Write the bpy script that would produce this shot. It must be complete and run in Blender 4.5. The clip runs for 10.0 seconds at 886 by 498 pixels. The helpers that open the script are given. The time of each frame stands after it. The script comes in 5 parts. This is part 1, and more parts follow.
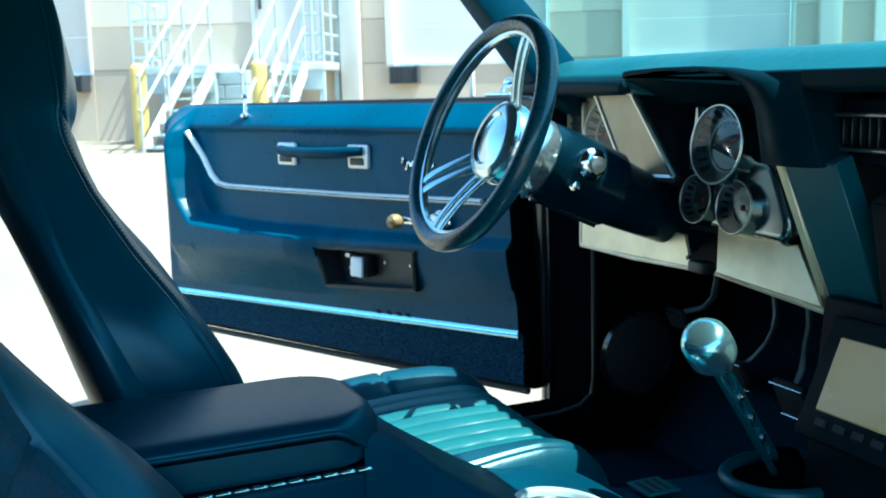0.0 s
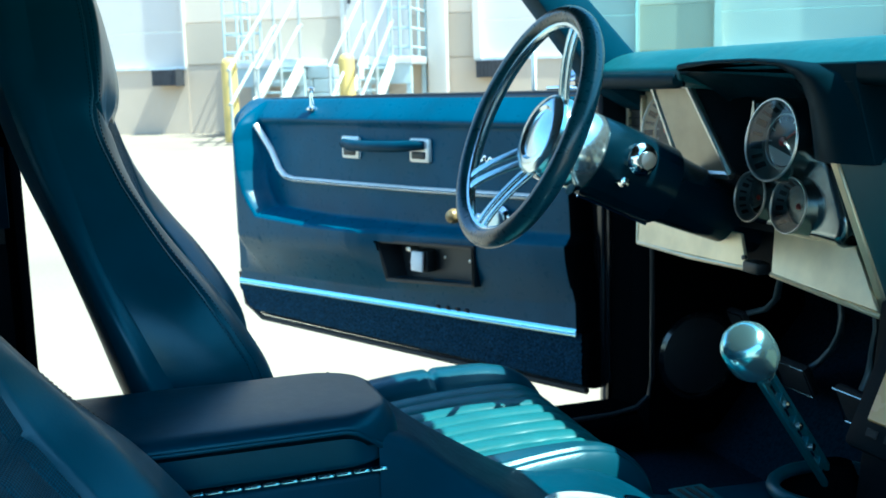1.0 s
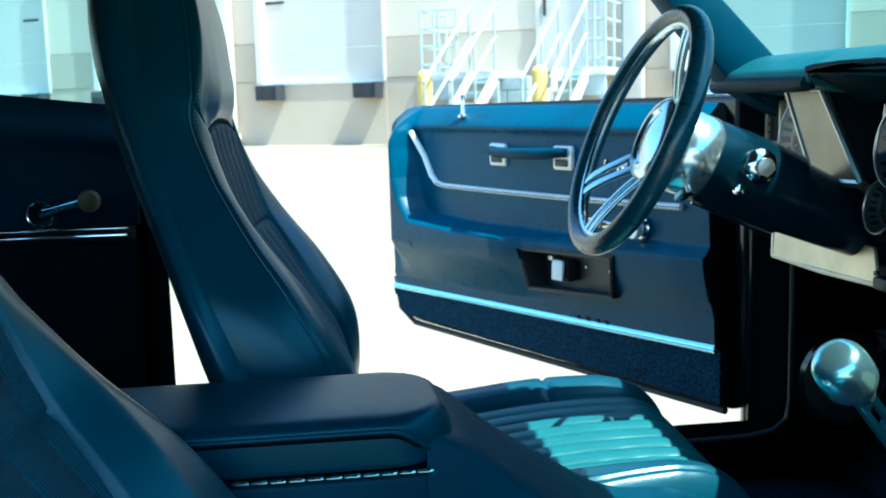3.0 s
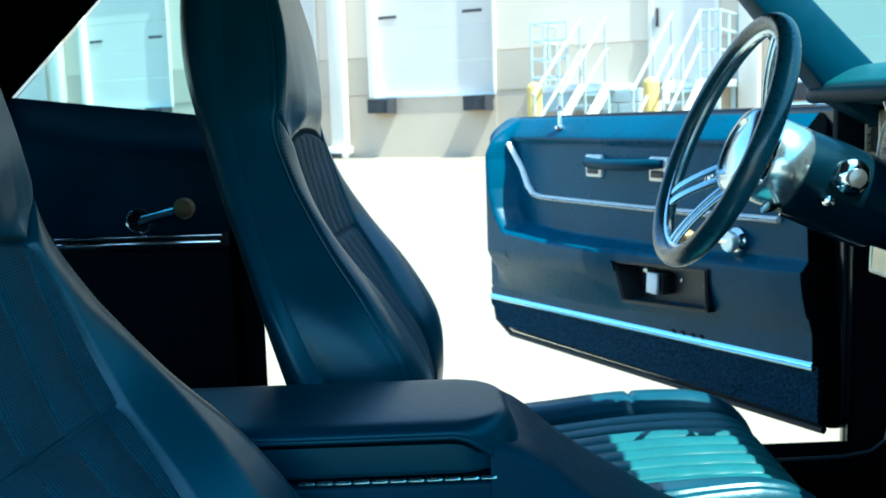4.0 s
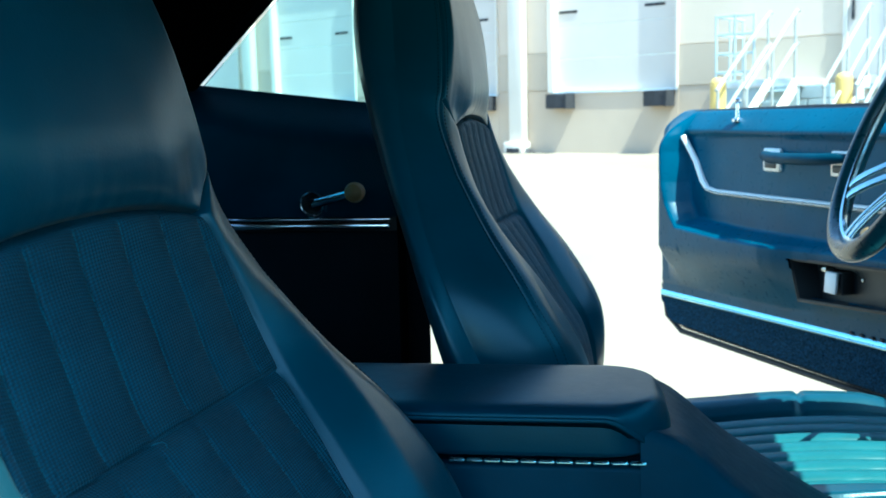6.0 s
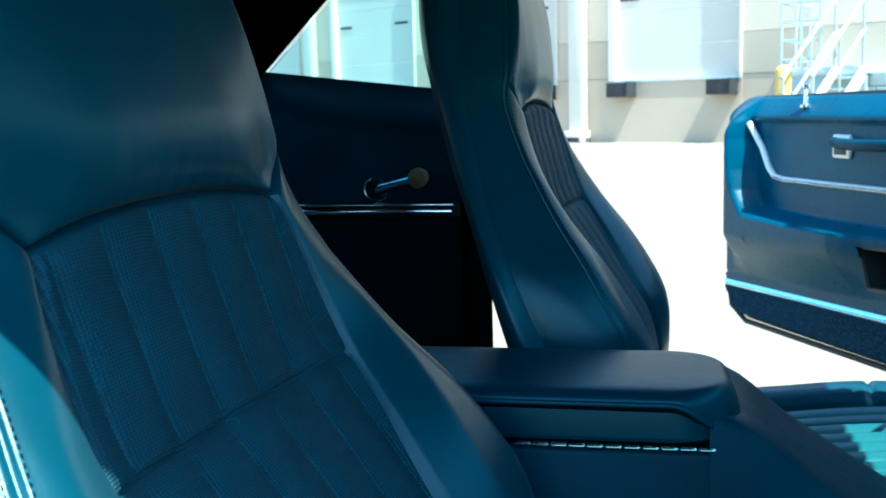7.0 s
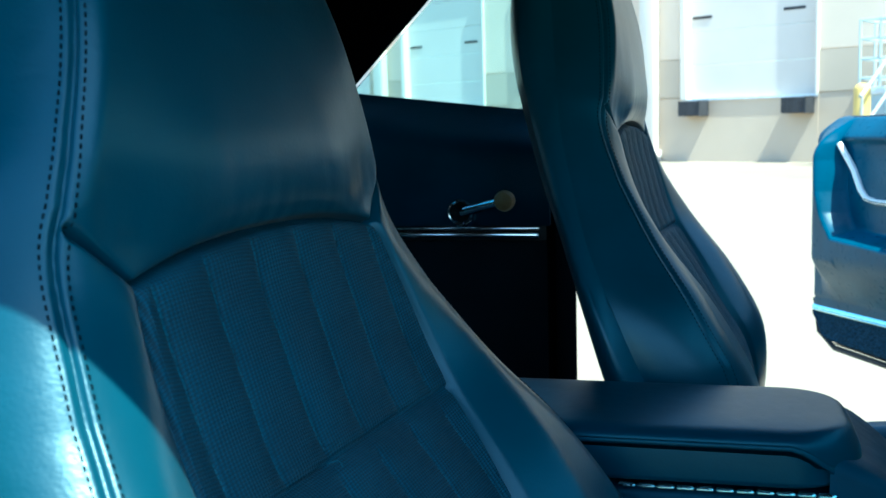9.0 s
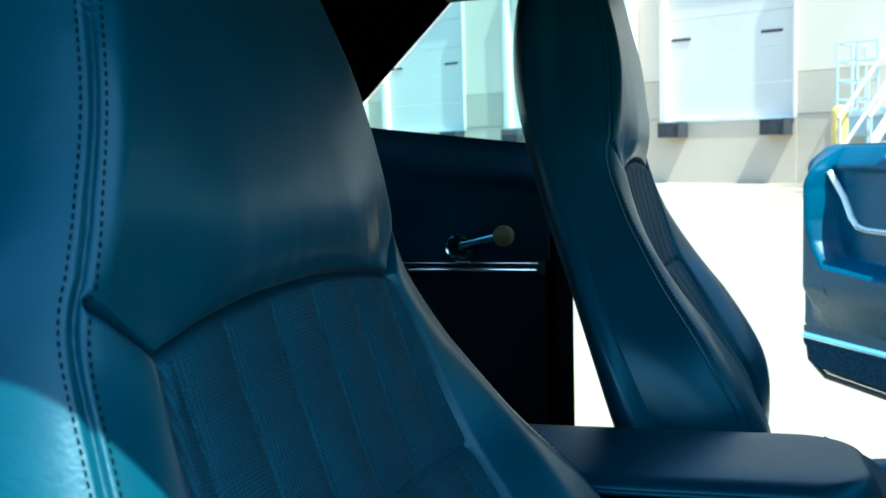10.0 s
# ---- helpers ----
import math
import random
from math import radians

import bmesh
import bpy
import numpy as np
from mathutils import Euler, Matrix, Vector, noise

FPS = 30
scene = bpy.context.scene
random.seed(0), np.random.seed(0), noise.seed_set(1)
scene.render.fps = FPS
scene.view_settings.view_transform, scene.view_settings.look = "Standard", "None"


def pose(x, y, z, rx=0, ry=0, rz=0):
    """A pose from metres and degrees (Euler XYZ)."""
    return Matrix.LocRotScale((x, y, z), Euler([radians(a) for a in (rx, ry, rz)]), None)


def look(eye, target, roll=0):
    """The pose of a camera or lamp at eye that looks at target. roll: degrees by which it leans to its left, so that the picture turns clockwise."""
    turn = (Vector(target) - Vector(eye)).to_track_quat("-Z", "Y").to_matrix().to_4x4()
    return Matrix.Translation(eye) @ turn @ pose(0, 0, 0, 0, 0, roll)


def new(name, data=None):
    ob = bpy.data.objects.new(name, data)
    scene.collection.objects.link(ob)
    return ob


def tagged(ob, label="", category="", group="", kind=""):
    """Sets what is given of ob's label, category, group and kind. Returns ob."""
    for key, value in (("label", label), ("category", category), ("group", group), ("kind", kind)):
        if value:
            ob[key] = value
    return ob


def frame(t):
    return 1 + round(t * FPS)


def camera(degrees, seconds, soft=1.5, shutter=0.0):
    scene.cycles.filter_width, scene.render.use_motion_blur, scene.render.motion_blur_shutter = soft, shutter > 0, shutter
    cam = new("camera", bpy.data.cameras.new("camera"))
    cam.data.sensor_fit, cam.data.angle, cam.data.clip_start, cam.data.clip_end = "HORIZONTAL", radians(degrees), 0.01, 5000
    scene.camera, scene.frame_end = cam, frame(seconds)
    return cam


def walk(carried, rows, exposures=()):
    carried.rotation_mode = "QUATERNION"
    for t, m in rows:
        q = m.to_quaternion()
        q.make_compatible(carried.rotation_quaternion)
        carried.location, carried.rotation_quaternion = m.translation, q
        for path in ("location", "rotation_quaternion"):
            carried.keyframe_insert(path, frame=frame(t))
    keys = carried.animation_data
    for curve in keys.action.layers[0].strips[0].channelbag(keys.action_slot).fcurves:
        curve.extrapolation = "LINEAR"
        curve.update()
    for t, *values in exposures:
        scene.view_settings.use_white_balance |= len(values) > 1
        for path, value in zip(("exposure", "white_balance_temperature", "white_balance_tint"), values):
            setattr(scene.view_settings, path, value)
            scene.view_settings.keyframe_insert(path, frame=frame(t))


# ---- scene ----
cam = camera(45.8, 10.0, soft=1.6)
cam.data.dof.use_dof, cam.data.dof.focus_distance, cam.data.dof.aperture_fstop = True, 1.0, 15.5
PATH = [
    (0, (-0.07, -1.017, 1.017), (0.715, 0.796, 0.706), -1.5),
    (0.5, (-0.035, -1.016, 1.015), (0.673, 0.828, 0.7), -1.5),
    (1, (0.001, -1.017, 1.014), (0.628, 0.856, 0.696), -1.5),
    (1.5, (0.039, -1.017, 1.011), (0.582, 0.882, 0.695), -1.5),
    (2, (0.074, -1.021, 1.006), (0.532, 0.902, 0.696), -1.4),
    (3.5, (0.158, -1.04, 0.994), (0.317, 0.935, 0.724), -1.7),
    (4, (0.175, -1.045, 0.992), (0.23, 0.937, 0.737), -1.7),
    (4.5, (0.185, -1.048, 0.991), (0.143, 0.937, 0.746), -1.5),
    (5, (0.191, -1.058, 0.989), (0.061, 0.923, 0.749), -1.4),
    (5.5, (0.195, -1.057, 0.984), (-0.014, 0.917, 0.739), -1.3),
    (7, (0.186, -1.057, 0.973), (-0.201, 0.886, 0.702), -1.5),
    (7.5, (0.178, -1.052, 0.97), (-0.254, 0.882, 0.698), -1.5),
    (8, (0.17, -1.046, 0.97), (-0.301, 0.88, 0.703), -1.5),
    (8.5, (0.159, -1.035, 0.97), (-0.339, 0.885, 0.719), -1.5),
    (9, (0.148, -1.023, 0.978), (-0.363, 0.896, 0.745), -1.5),
    (9.5, (0.133, -1.013, 0.989), (-0.368, 0.911, 0.777), -1.5),
    (10, (0.113, -1.003, 1.0), (-0.36, 0.93, 0.804), -1.5),
]
walk(cam, [(t, look(eye, target, roll)) for t, eye, target, roll in PATH],
     exposures=[(0.0, 1.54, 4900, -16), (10.0, 1.54, 4900, -16)])

# ---- daylight ----
SUN = Vector((-0.413, 0.36, -1.0)).normalized()
world = bpy.data.worlds.new("sky")
scene.world = world
world.use_nodes = True
wn = world.node_tree.nodes
sky = wn.new("ShaderNodeTexSky")
sky.sky_type = "NISHITA"
sky.sun_disc = False
sky.sun_elevation = math.asin(-SUN.z)
sky.sun_rotation = math.atan2(-SUN.x, -SUN.y)
world.node_tree.links.new(sky.outputs[0], wn["Background"].inputs[0])
wn["Background"].inputs[1].default_value = 0.15
lamp = bpy.data.lights.new("sun", "SUN")
lamp.energy = 5.0
lamp.angle = radians(0.5)
lamp.color = (1.0, 0.90, 0.75)
sun = new("sun", lamp)
sun.matrix_world = look((0, 0, 8), Vector((0, 0, 8)) + SUN)

# ---- materials ----
def mat(name, base, rough=0.5, metal=0.0, var=0.12, scale=6.0, bump=0.0, bscale=300.0, kind="noise", coat=0.0, spec=0.5, second=None, rvar=0.1, tint=None, crease=0.0, sheen=0.0):
    """Principled surface: colour varied at a large scale and a fine one, with fine relief."""
    m = bpy.data.materials.new(name)
    m.use_nodes = True
    n, l = m.node_tree.nodes, m.node_tree.links
    p = n["Principled BSDF"]
    p.inputs["Metallic"].default_value = metal
    p.inputs["Specular IOR Level"].default_value = spec
    p.inputs["Coat Weight"].default_value = coat
    # warm sheen colour stands in for light off the sunlit ground
    if sheen:
        p.inputs["Sheen Weight"].default_value = sheen
        p.inputs["Sheen Roughness"].default_value = 0.35
        p.inputs["Sheen Tint"].default_value = (1.0, 0.84, 0.60, 1)
    # blue put into the reflections stands in for mirrored sky
    if tint:
        p.inputs["Specular Tint"].default_value = (*tint, 1)
    tc = n.new("ShaderNodeTexCoord")
    big = n.new("ShaderNodeTexNoise")
    big.inputs["Scale"].default_value = scale
    big.inputs["Detail"].default_value = 6
    l.new(tc.outputs["Object"], big.inputs["Vector"])
    ramp = n.new("ShaderNodeValToRGB")
    lo = second or tuple(c * (1 - var) for c in base)
    hi = tuple(min(1, c * (1 + var)) for c in base)
    ramp.color_ramp.elements[0].position, ramp.color_ramp.elements[1].position = 0.3, 0.7
    ramp.color_ramp.elements[0].color, ramp.color_ramp.elements[1].color = (*lo, 1), (*hi, 1)
    l.new(big.outputs["Fac"], ramp.inputs["Fac"])
    l.new(ramp.outputs["Color"], p.inputs["Base Color"])
    rr = n.new("ShaderNodeMapRange")
    rr.inputs["To Min"].default_value, rr.inputs["To Max"].default_value = max(0.02, rough - rvar), min(1, rough + rvar)
    fine = n.new("ShaderNodeTexNoise")
    fine.inputs["Scale"].default_value = scale * 7
    fine.inputs["Detail"].default_value = 4
    l.new(tc.outputs["Object"], fine.inputs["Vector"])
    l.new(fine.outputs["Fac"], rr.inputs["Value"])
    l.new(rr.outputs["Result"], p.inputs["Roughness"])
    if bump:
        if kind in ("grain", "hide"):
            t = n.new("ShaderNodeTexVoronoi")
            if kind == "hide":
                t.feature = "SMOOTH_F1"
                t.inputs["Smoothness"].default_value = 1.0
            t.inputs["Scale"].default_value = bscale
            out = t.outputs["Distance"]
        else:
            t = n.new("ShaderNodeTexNoise")
            t.inputs["Scale"].default_value = bscale
            t.inputs["Detail"].default_value = 5
            out = t.outputs["Fac"]
        l.new(tc.outputs["Object"], t.inputs["Vector"])
        b = n.new("ShaderNodeBump")
        b.inputs["Strength"].default_value = bump
        b.inputs["Distance"].default_value = 0.4 / bscale
        l.new(out, b.inputs["Height"])
        l.new(b.outputs["Normal"], p.inputs["Normal"])
        if crease:
            # soft pulls and wrinkles of a stretched hide
            mp = n.new("ShaderNodeMapping")
            mp.inputs["Scale"].default_value = (1.0, 0.45, 1.6)
            l.new(tc.outputs["Object"], mp.inputs["Vector"])
            wr = n.new("ShaderNodeTexNoise")
            wr.inputs["Scale"].default_value = 45
            wr.inputs["Detail"].default_value = 2
            wr.inputs["Distortion"].default_value = 0.5
            l.new(mp.outputs["Vector"], wr.inputs["Vector"])
            b2 = n.new("ShaderNodeBump")
            b2.inputs["Strength"].default_value = crease
            b2.inputs["Distance"].default_value = 0.003
            l.new(wr.outputs["Fac"], b2.inputs["Height"])
            l.new(b2.outputs["Normal"], b.inputs["Normal"])
    return m


def weave(name, base):
    """Perforated knit cloth: staggered rows of small dimples."""
    m = mat(name, base, 0.60, var=0.15, scale=20, spec=0.25)
    n, l = m.node_tree.nodes, m.node_tree.links
    tc = n.new("ShaderNodeTexCoord")
    sep = n.new("ShaderNodeSeparateXYZ")
    l.new(tc.outputs["Object"], sep.inputs[0])
    rise = n.new("ShaderNodeMath")
    rise.operation = "SUBTRACT"
    l.new(sep.outputs[2], rise.inputs[0])
    l.new(sep.outputs[0], rise.inputs[1])

    def op(kind, a, b=None):
        q = n.new("ShaderNodeMath")
        q.operation = kind
        for i, v in enumerate((a, b)):
            if v is None:
                continue
            if isinstance(v, (int, float)):
                q.inputs[i].default_value = v
            else:
                l.new(v, q.inputs[i])
        return q.outputs[0]
    ky, kz = 2 * math.pi / 0.0029, 2 * math.pi / 0.0029
    a = op("SINE", op("MULTIPLY", op("ADD", sep.outputs[1], rise.outputs[0]), ky * 0.5))
    b = op("SINE", op("MULTIPLY", op("SUBTRACT", sep.outputs[1], rise.outputs[0]), kz * 0.5))
    h = op("MULTIPLY", a, b)
    # the dimples are darker than the threads between them
    p = n["Principled BSDF"]
    shade = n.new("ShaderNodeMapRange")
    shade.inputs["From Min"].default_value, shade.inputs["From Max"].default_value = -0.5, 0.6
    shade.inputs["To Min"].default_value, shade.inputs["To Max"].default_value = 0.5, 1.35
    l.new(h, shade.inputs["Value"])
    mixc = n.new("ShaderNodeVectorMath")
    mixc.operation = "SCALE"
    l.new(p.inputs["Base Color"].links[0].from_socket, mixc.inputs[0])
    l.new(shade.outputs["Result"], mixc.inputs["Scale"])
    l.new(mixc.outputs[0], p.inputs["Base Color"])
    bp = n.new("ShaderNodeBump")
    bp.inputs["Strength"].default_value = 0.6
    bp.inputs["Distance"].default_value = 0.0009
    l.new(h, bp.inputs["Height"])
    l.new(bp.outputs["Normal"], n["Principled BSDF"].inputs["Normal"])
    return m


def glass(name, tint, alpha_like=0.85):
    m = bpy.data.materials.new(name)
    m.use_nodes = True
    n, l = m.node_tree.nodes, m.node_tree.links
    n.remove(n["Principled BSDF"])
    t = n.new("ShaderNodeBsdfTransparent")
    t.inputs[0].default_value = (*tint, 1)
    g = n.new("ShaderNodeBsdfGlossy")
    g.inputs["Roughness"].default_value = 0.02
    mix = n.new("ShaderNodeMixShader")
    fr = n.new("ShaderNodeFresnel")
    fr.inputs["IOR"].default_value = 1.45
    l.new(fr.outputs[0], mix.inputs[0])
    l.new(t.outputs[0], mix.inputs[1])
    l.new(g.outputs[0], mix.inputs[2])
    l.new(mix.outputs[0], n["Material Output"].inputs[0])
    return m


VINYL = mat("black_vinyl", (0.006, 0.035, 0.062), 0.42, var=0.2, scale=9, spec=0.16, tint=(0.6, 0.86, 1.0), bump=0.25, bscale=900, kind="grain")
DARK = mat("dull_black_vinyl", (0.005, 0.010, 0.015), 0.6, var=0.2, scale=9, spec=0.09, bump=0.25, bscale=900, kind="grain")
LEATHER = mat("black_leather", (0.0102, 0.050, 0.077), 0.295, var=0.12, scale=14, spec=0.50, rvar=0.02, crease=0.10, bump=0.07, bscale=420, kind="hide", tint=(0.62, 0.88, 1.0), sheen=0.04)
ARMHIDE = mat("armrest_leather", (0.0068, 0.034, 0.058), 0.36, var=0.12, scale=14, spec=0.40, rvar=0.04, crease=0.05, bump=0.06, bscale=420, kind="hide", tint=(0.42, 0.84, 1.0))
DOORSKIN = mat("door_vinyl", (0.0095, 0.064, 0.116), 0.30, var=0.15, scale=9, spec=0.17, tint=(0.80, 0.92, 1.0), bump=0.15, bscale=900, kind="grain")
RAILS = mat("painted_rail", (0.37, 0.38, 0.36), 0.6, var=0.1, scale=3)
# brighter copy of the leather: sun on the cushion put into its colour
SUNLITFLUTES = mat("sunlit_fluted_leather", (0.024, 0.112, 0.128), 0.40, crease=0.05, var=0.15, scale=20, spec=0.4, bump=0.15, bscale=1300, kind="grain")
KNIT = weave("perforated_leather", (0.015, 0.064, 0.098))
PALETHREAD = mat("blue_grey_thread", (0.035, 0.13, 0.18), 0.6, spec=0.3)
THREAD = mat("thread", (0.002, 0.010, 0.016), 0.8, spec=0.1)
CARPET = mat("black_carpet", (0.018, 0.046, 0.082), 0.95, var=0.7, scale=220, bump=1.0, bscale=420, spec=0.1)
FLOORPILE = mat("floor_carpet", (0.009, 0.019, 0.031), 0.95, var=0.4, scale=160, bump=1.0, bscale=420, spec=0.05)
PLASTIC = mat("black_plastic", (0.014, 0.017, 0.020), 0.42, bump=0.15, bscale=500)
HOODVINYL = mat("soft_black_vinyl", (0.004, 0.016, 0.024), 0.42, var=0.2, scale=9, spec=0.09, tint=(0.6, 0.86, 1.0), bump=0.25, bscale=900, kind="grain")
STACKSIDE = mat("painted_stack_side", (0.018, 0.078, 0.100), 0.36, var=0.18, scale=11, rvar=0.06, bump=0.12, bscale=700)
COLUMNPAINT = mat("column_paint", (0.003, 0.012, 0.021), 0.20, var=0.15, scale=12, spec=0.30, rvar=0.04, tint=(0.5, 0.85, 1.0))
RUBBER = mat("black_rubber", (0.018, 0.019, 0.021), 0.7, bump=0.2, bscale=200)
PAINT = mat("black_paint", (0.010, 0.012, 0.015), 0.16, coat=0.6)
CHROME = mat("chrome", (0.86, 0.88, 0.90), 0.09, 1.0, var=0.04, rvar=0.04)
STAINLESS = mat("satin_stainless", (0.95, 0.90, 0.80), 0.30, 0.18, var=0.04, scale=30, rvar=0.05)
GRIP = mat("grip_leather", (0.018, 0.064, 0.088), 0.28, var=0.2, scale=18, coat=0.3, rvar=0.03)
BEZEL = mat("dark_brushed_metal", (0.30, 0.345, 0.35), 0.22, 1.0, var=0.12, scale=25)
BRUSHED = mat("brushed_metal", (0.62, 0.61, 0.57), 0.34, 1.0, var=0.08, scale=25, bump=0.1, bscale=260)
POLISHED = mat("polished_aluminium", (0.80, 0.91, 0.93), 0.19, 0.92, var=0.04, scale=12, rvar=0.06)
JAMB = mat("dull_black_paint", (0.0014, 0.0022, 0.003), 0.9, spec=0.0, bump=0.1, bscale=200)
# silver with the tan ground reflection put into its base colour
SATIN = mat("tan_tinted_silver", (0.84, 0.71, 0.47), 0.36, 0.6, var=0.12, scale=18)
WEDGESILVER = mat("wedge_silver", (0.36, 0.31, 0.22), 0.36, 0.5, var=0.12, scale=18)
# cyan of the sky that the knob mirrors is part of this colour
KNOBMETAL = mat("sky_tinted_knob_metal", (0.52, 0.86, 0.92), 0.20, 0.92, var=0.04, scale=12, rvar=0.05)
PALESILVER = mat("pale_silver_paint", (0.66, 0.54, 0.37), 0.38, 0.15, var=0.08, scale=20)
SUNKEN = mat("sunken_silver", (0.50, 0.345, 0.185), 0.34, 0.25, var=0.10, scale=14)
RINGMETAL = mat("satin_ring", (0.74, 0.88, 0.90), 0.33, 0.6, var=0.06, scale=30, rvar=0.05)
BRASS = mat("worn_knob", (0.30, 0.21, 0.09), 0.4, 0.2, var=0.2, scale=60)
SPOKE = mat("satin_spoke", (0.70, 0.84, 0.87), 0.24, 0.85, var=0.03, scale=20, rvar=0.02)
# chrome whose cyan sky reflection is put into the base colour
MOULDING = mat("sky_tinted_moulding", (0.54, 0.82, 0.84), 0.22, 0.95, var=0.05, scale=20)
SCALESILVER = mat("printed_silver", (0.30, 0.36, 0.37), 0.35, 0.5, var=0.06, scale=40)
WHITE = mat("white_plastic", (0.86, 0.86, 0.84), 0.4)
DIAL = mat("dial_face", (0.014, 0.017, 0.020), 0.5)
# lighter vinyl: the sun on the dash top is put into its colour
DASHPAD = mat("sunlit_dash_vinyl", (0.018, 0.090, 0.112), 0.42, var=0.15, scale=9, bump=0.2, bscale=900, kind="grain", spec=0.35)
RED = mat("red_needle", (0.5, 0.03, 0.02), 0.5)
# tan reflection of the sunlit ground is this screen's base colour
SCREEN = mat("screen_tan_reflection", (0.85, 0.51, 0.21), 0.25, var=0.05, scale=2)
CONCRETE = mat("concrete", (0.272, 0.224, 0.167), 0.9, var=0.18, scale=0.35, bump=0.3, bscale=40)
STUCCO = mat("painted_panel", (0.67, 0.544, 0.423), 0.85, var=0.06, scale=0.5, bump=0.3, bscale=60)
BAND = mat("beige_panel", (0.521, 0.423, 0.321), 0.85, var=0.06, scale=0.6, bump=0.3, bscale=60)
LOWER = mat("sand_panel", (0.549, 0.437, 0.326), 0.85, var=0.08, scale=0.6, bump=0.3, bscale=60)
DOCKDOOR = mat("pale_blue_steel", (0.614, 0.544, 0.484), 0.5, var=0.05, scale=0.8)
SEAL = mat("white_vinyl_seal", (0.688, 0.623, 0.539), 0.6, var=0.05, scale=1.0)
BLACKRUBBER = mat("dock_rubber", (0.03, 0.03, 0.035), 0.8, var=0.3, scale=8, bump=0.4, bscale=60)
YELLOW = mat("yellow_paint", (0.60, 0.43, 0.13), 0.6, var=0.12, scale=4)
GALV = mat("galvanised_steel", (0.62, 0.64, 0.66), 0.5, 0.4, var=0.12, scale=8)
GREYSTEEL = mat("grey_blue_steel", (0.42, 0.49, 0.50), 0.6, var=0.12, scale=3)
PEDALSTEEL = mat("dark_painted_steel", (0.10, 0.13, 0.14), 0.45, 0.3, var=0.15, scale=20)
SHIELD = glass("tinted_glass", (0.50, 0.78, 0.78))
SIDEGLASS = glass("faintly_tinted_glass", (0.80, 0.97, 0.97))
CLEAR = glass("clear_lens", (0.92, 0.95, 0.95))


# ---- mesh helpers ----
def part(name, bm, material, parent=None, label="", smooth=True):
    me = bpy.data.meshes.new(name)
    bm.to_mesh(me)
    bm.free()
    me.materials.append(material)
    if smooth:
        for f in me.polygons:
            f.use_smooth = True
        me.set_sharp_from_angle(angle=radians(38))
    ob = new(name, me)
    if parent is not None:
        ob.parent = parent
    if label:
        ob["label"] = label
    return ob


def thing(name, m, label, category, group="", kind=""):
    e = new(name)
    e.empty_display_size = 0.1
    e.matrix_world = m
    return tagged(e, label, category, group, kind)


def add_box(bm, lo, hi, bevel=0.0, seg=2, m=None):
    r = bmesh.ops.create_cube(bm, size=1.0)
    vs = r["verts"]
    c = (Vector(lo) + Vector(hi)) / 2
    s = Vector(hi) - Vector(lo)
    for v in vs:
        v.co = Vector((v.co.x * s.x, v.co.y * s.y, v.co.z * s.z)) + c
    if bevel:
        es = list({e for v in vs for e in v.link_edges})
        out = bmesh.ops.bevel(bm, geom=es, offset=bevel, segments=seg, profile=0.5, affect="EDGES")
        vs = list({v for f in out["faces"] for v in f.verts} | {v for v in vs if v.is_valid})
    if m is not None:
        bmesh.ops.transform(bm, matrix=m, verts=[v for v in vs if v.is_valid])
    return bm


def box(lo, hi, bevel=0.0, seg=2, m=None):
    return add_box(bmesh.new(), lo, hi, bevel, seg, m)


def along(a, b):
    """The pose whose z axis runs from a to b."""
    d = Vector(b) - Vector(a)
    return Matrix.Translation(a) @ d.to_track_quat("Z", "Y").to_matrix().to_4x4()


def add_lathe(bm, prof, m=None, seg=32, close=True):
    """Turned body: prof is (radius, height) up the local z axis."""
    rings = []
    for r, z in prof:
        rings.append([bm.verts.new((r * math.cos(2 * math.pi * i / seg), r * math.sin(2 * math.pi * i / seg), z)) for i in range(seg)])
    for a, b in zip(rings, rings[1:]):
        for i in range(seg):
            bm.faces.new((a[i], a[(i + 1) % seg], b[(i + 1) % seg], b[i]))
    if close:
        bm.faces.new(rings[0][::-1])
        bm.faces.new(rings[-1])
    if m is not None:
        bmesh.ops.transform(bm, matrix=m, verts=[v for ring in rings for v in ring])
    return bm


def lathe(prof, m=None, seg=32, close=True):
    return add_lathe(bmesh.new(), prof, m, seg, close)


def add_tube(bm, pts, r, seg=10, closed=False, flat=1.0):
    """Round bar through points; flat squeezes it along its second axis."""
    pts = [Vector(p) for p in pts]
    n = len(pts)
    rings = []
    up = Vector((0.13, 0.21, 0.97))
    for i, p in enumerate(pts):
        a = pts[(i - 1) % n] if closed or i else p
        b = pts[(i + 1) % n] if closed or i < n - 1 else p
        t = (b - a).normalized()
        u = t.cross(up)
        if u.length < 0.05:
            u = t.cross(Vector((1, 0, 0)))
        u.normalize()
        w = u.cross(t)
        rr = r[i] if isinstance(r, (list, tuple)) else r
        rings.append([bm.verts.new(p + u * rr * math.cos(2 * math.pi * k / seg) + w * rr * flat * math.sin(2 * math.pi * k / seg)) for k in range(seg)])
    for i in range(n if closed else n - 1):
        a, b = rings[i], rings[(i + 1) % n]
        for k in range(seg):
            bm.faces.new((a[k], a[(k + 1) % seg], b[(k + 1) % seg], b[k]))
    if not closed:
        bm.faces.new(rings[0][::-1])
        bm.faces.new(rings[-1])
    bmesh.ops.recalc_face_normals(bm, faces=bm.faces)
    return bm


def tube(pts, r, seg=10, closed=False, flat=1.0):
    return add_tube(bmesh.new(), pts, r, seg, closed, flat)


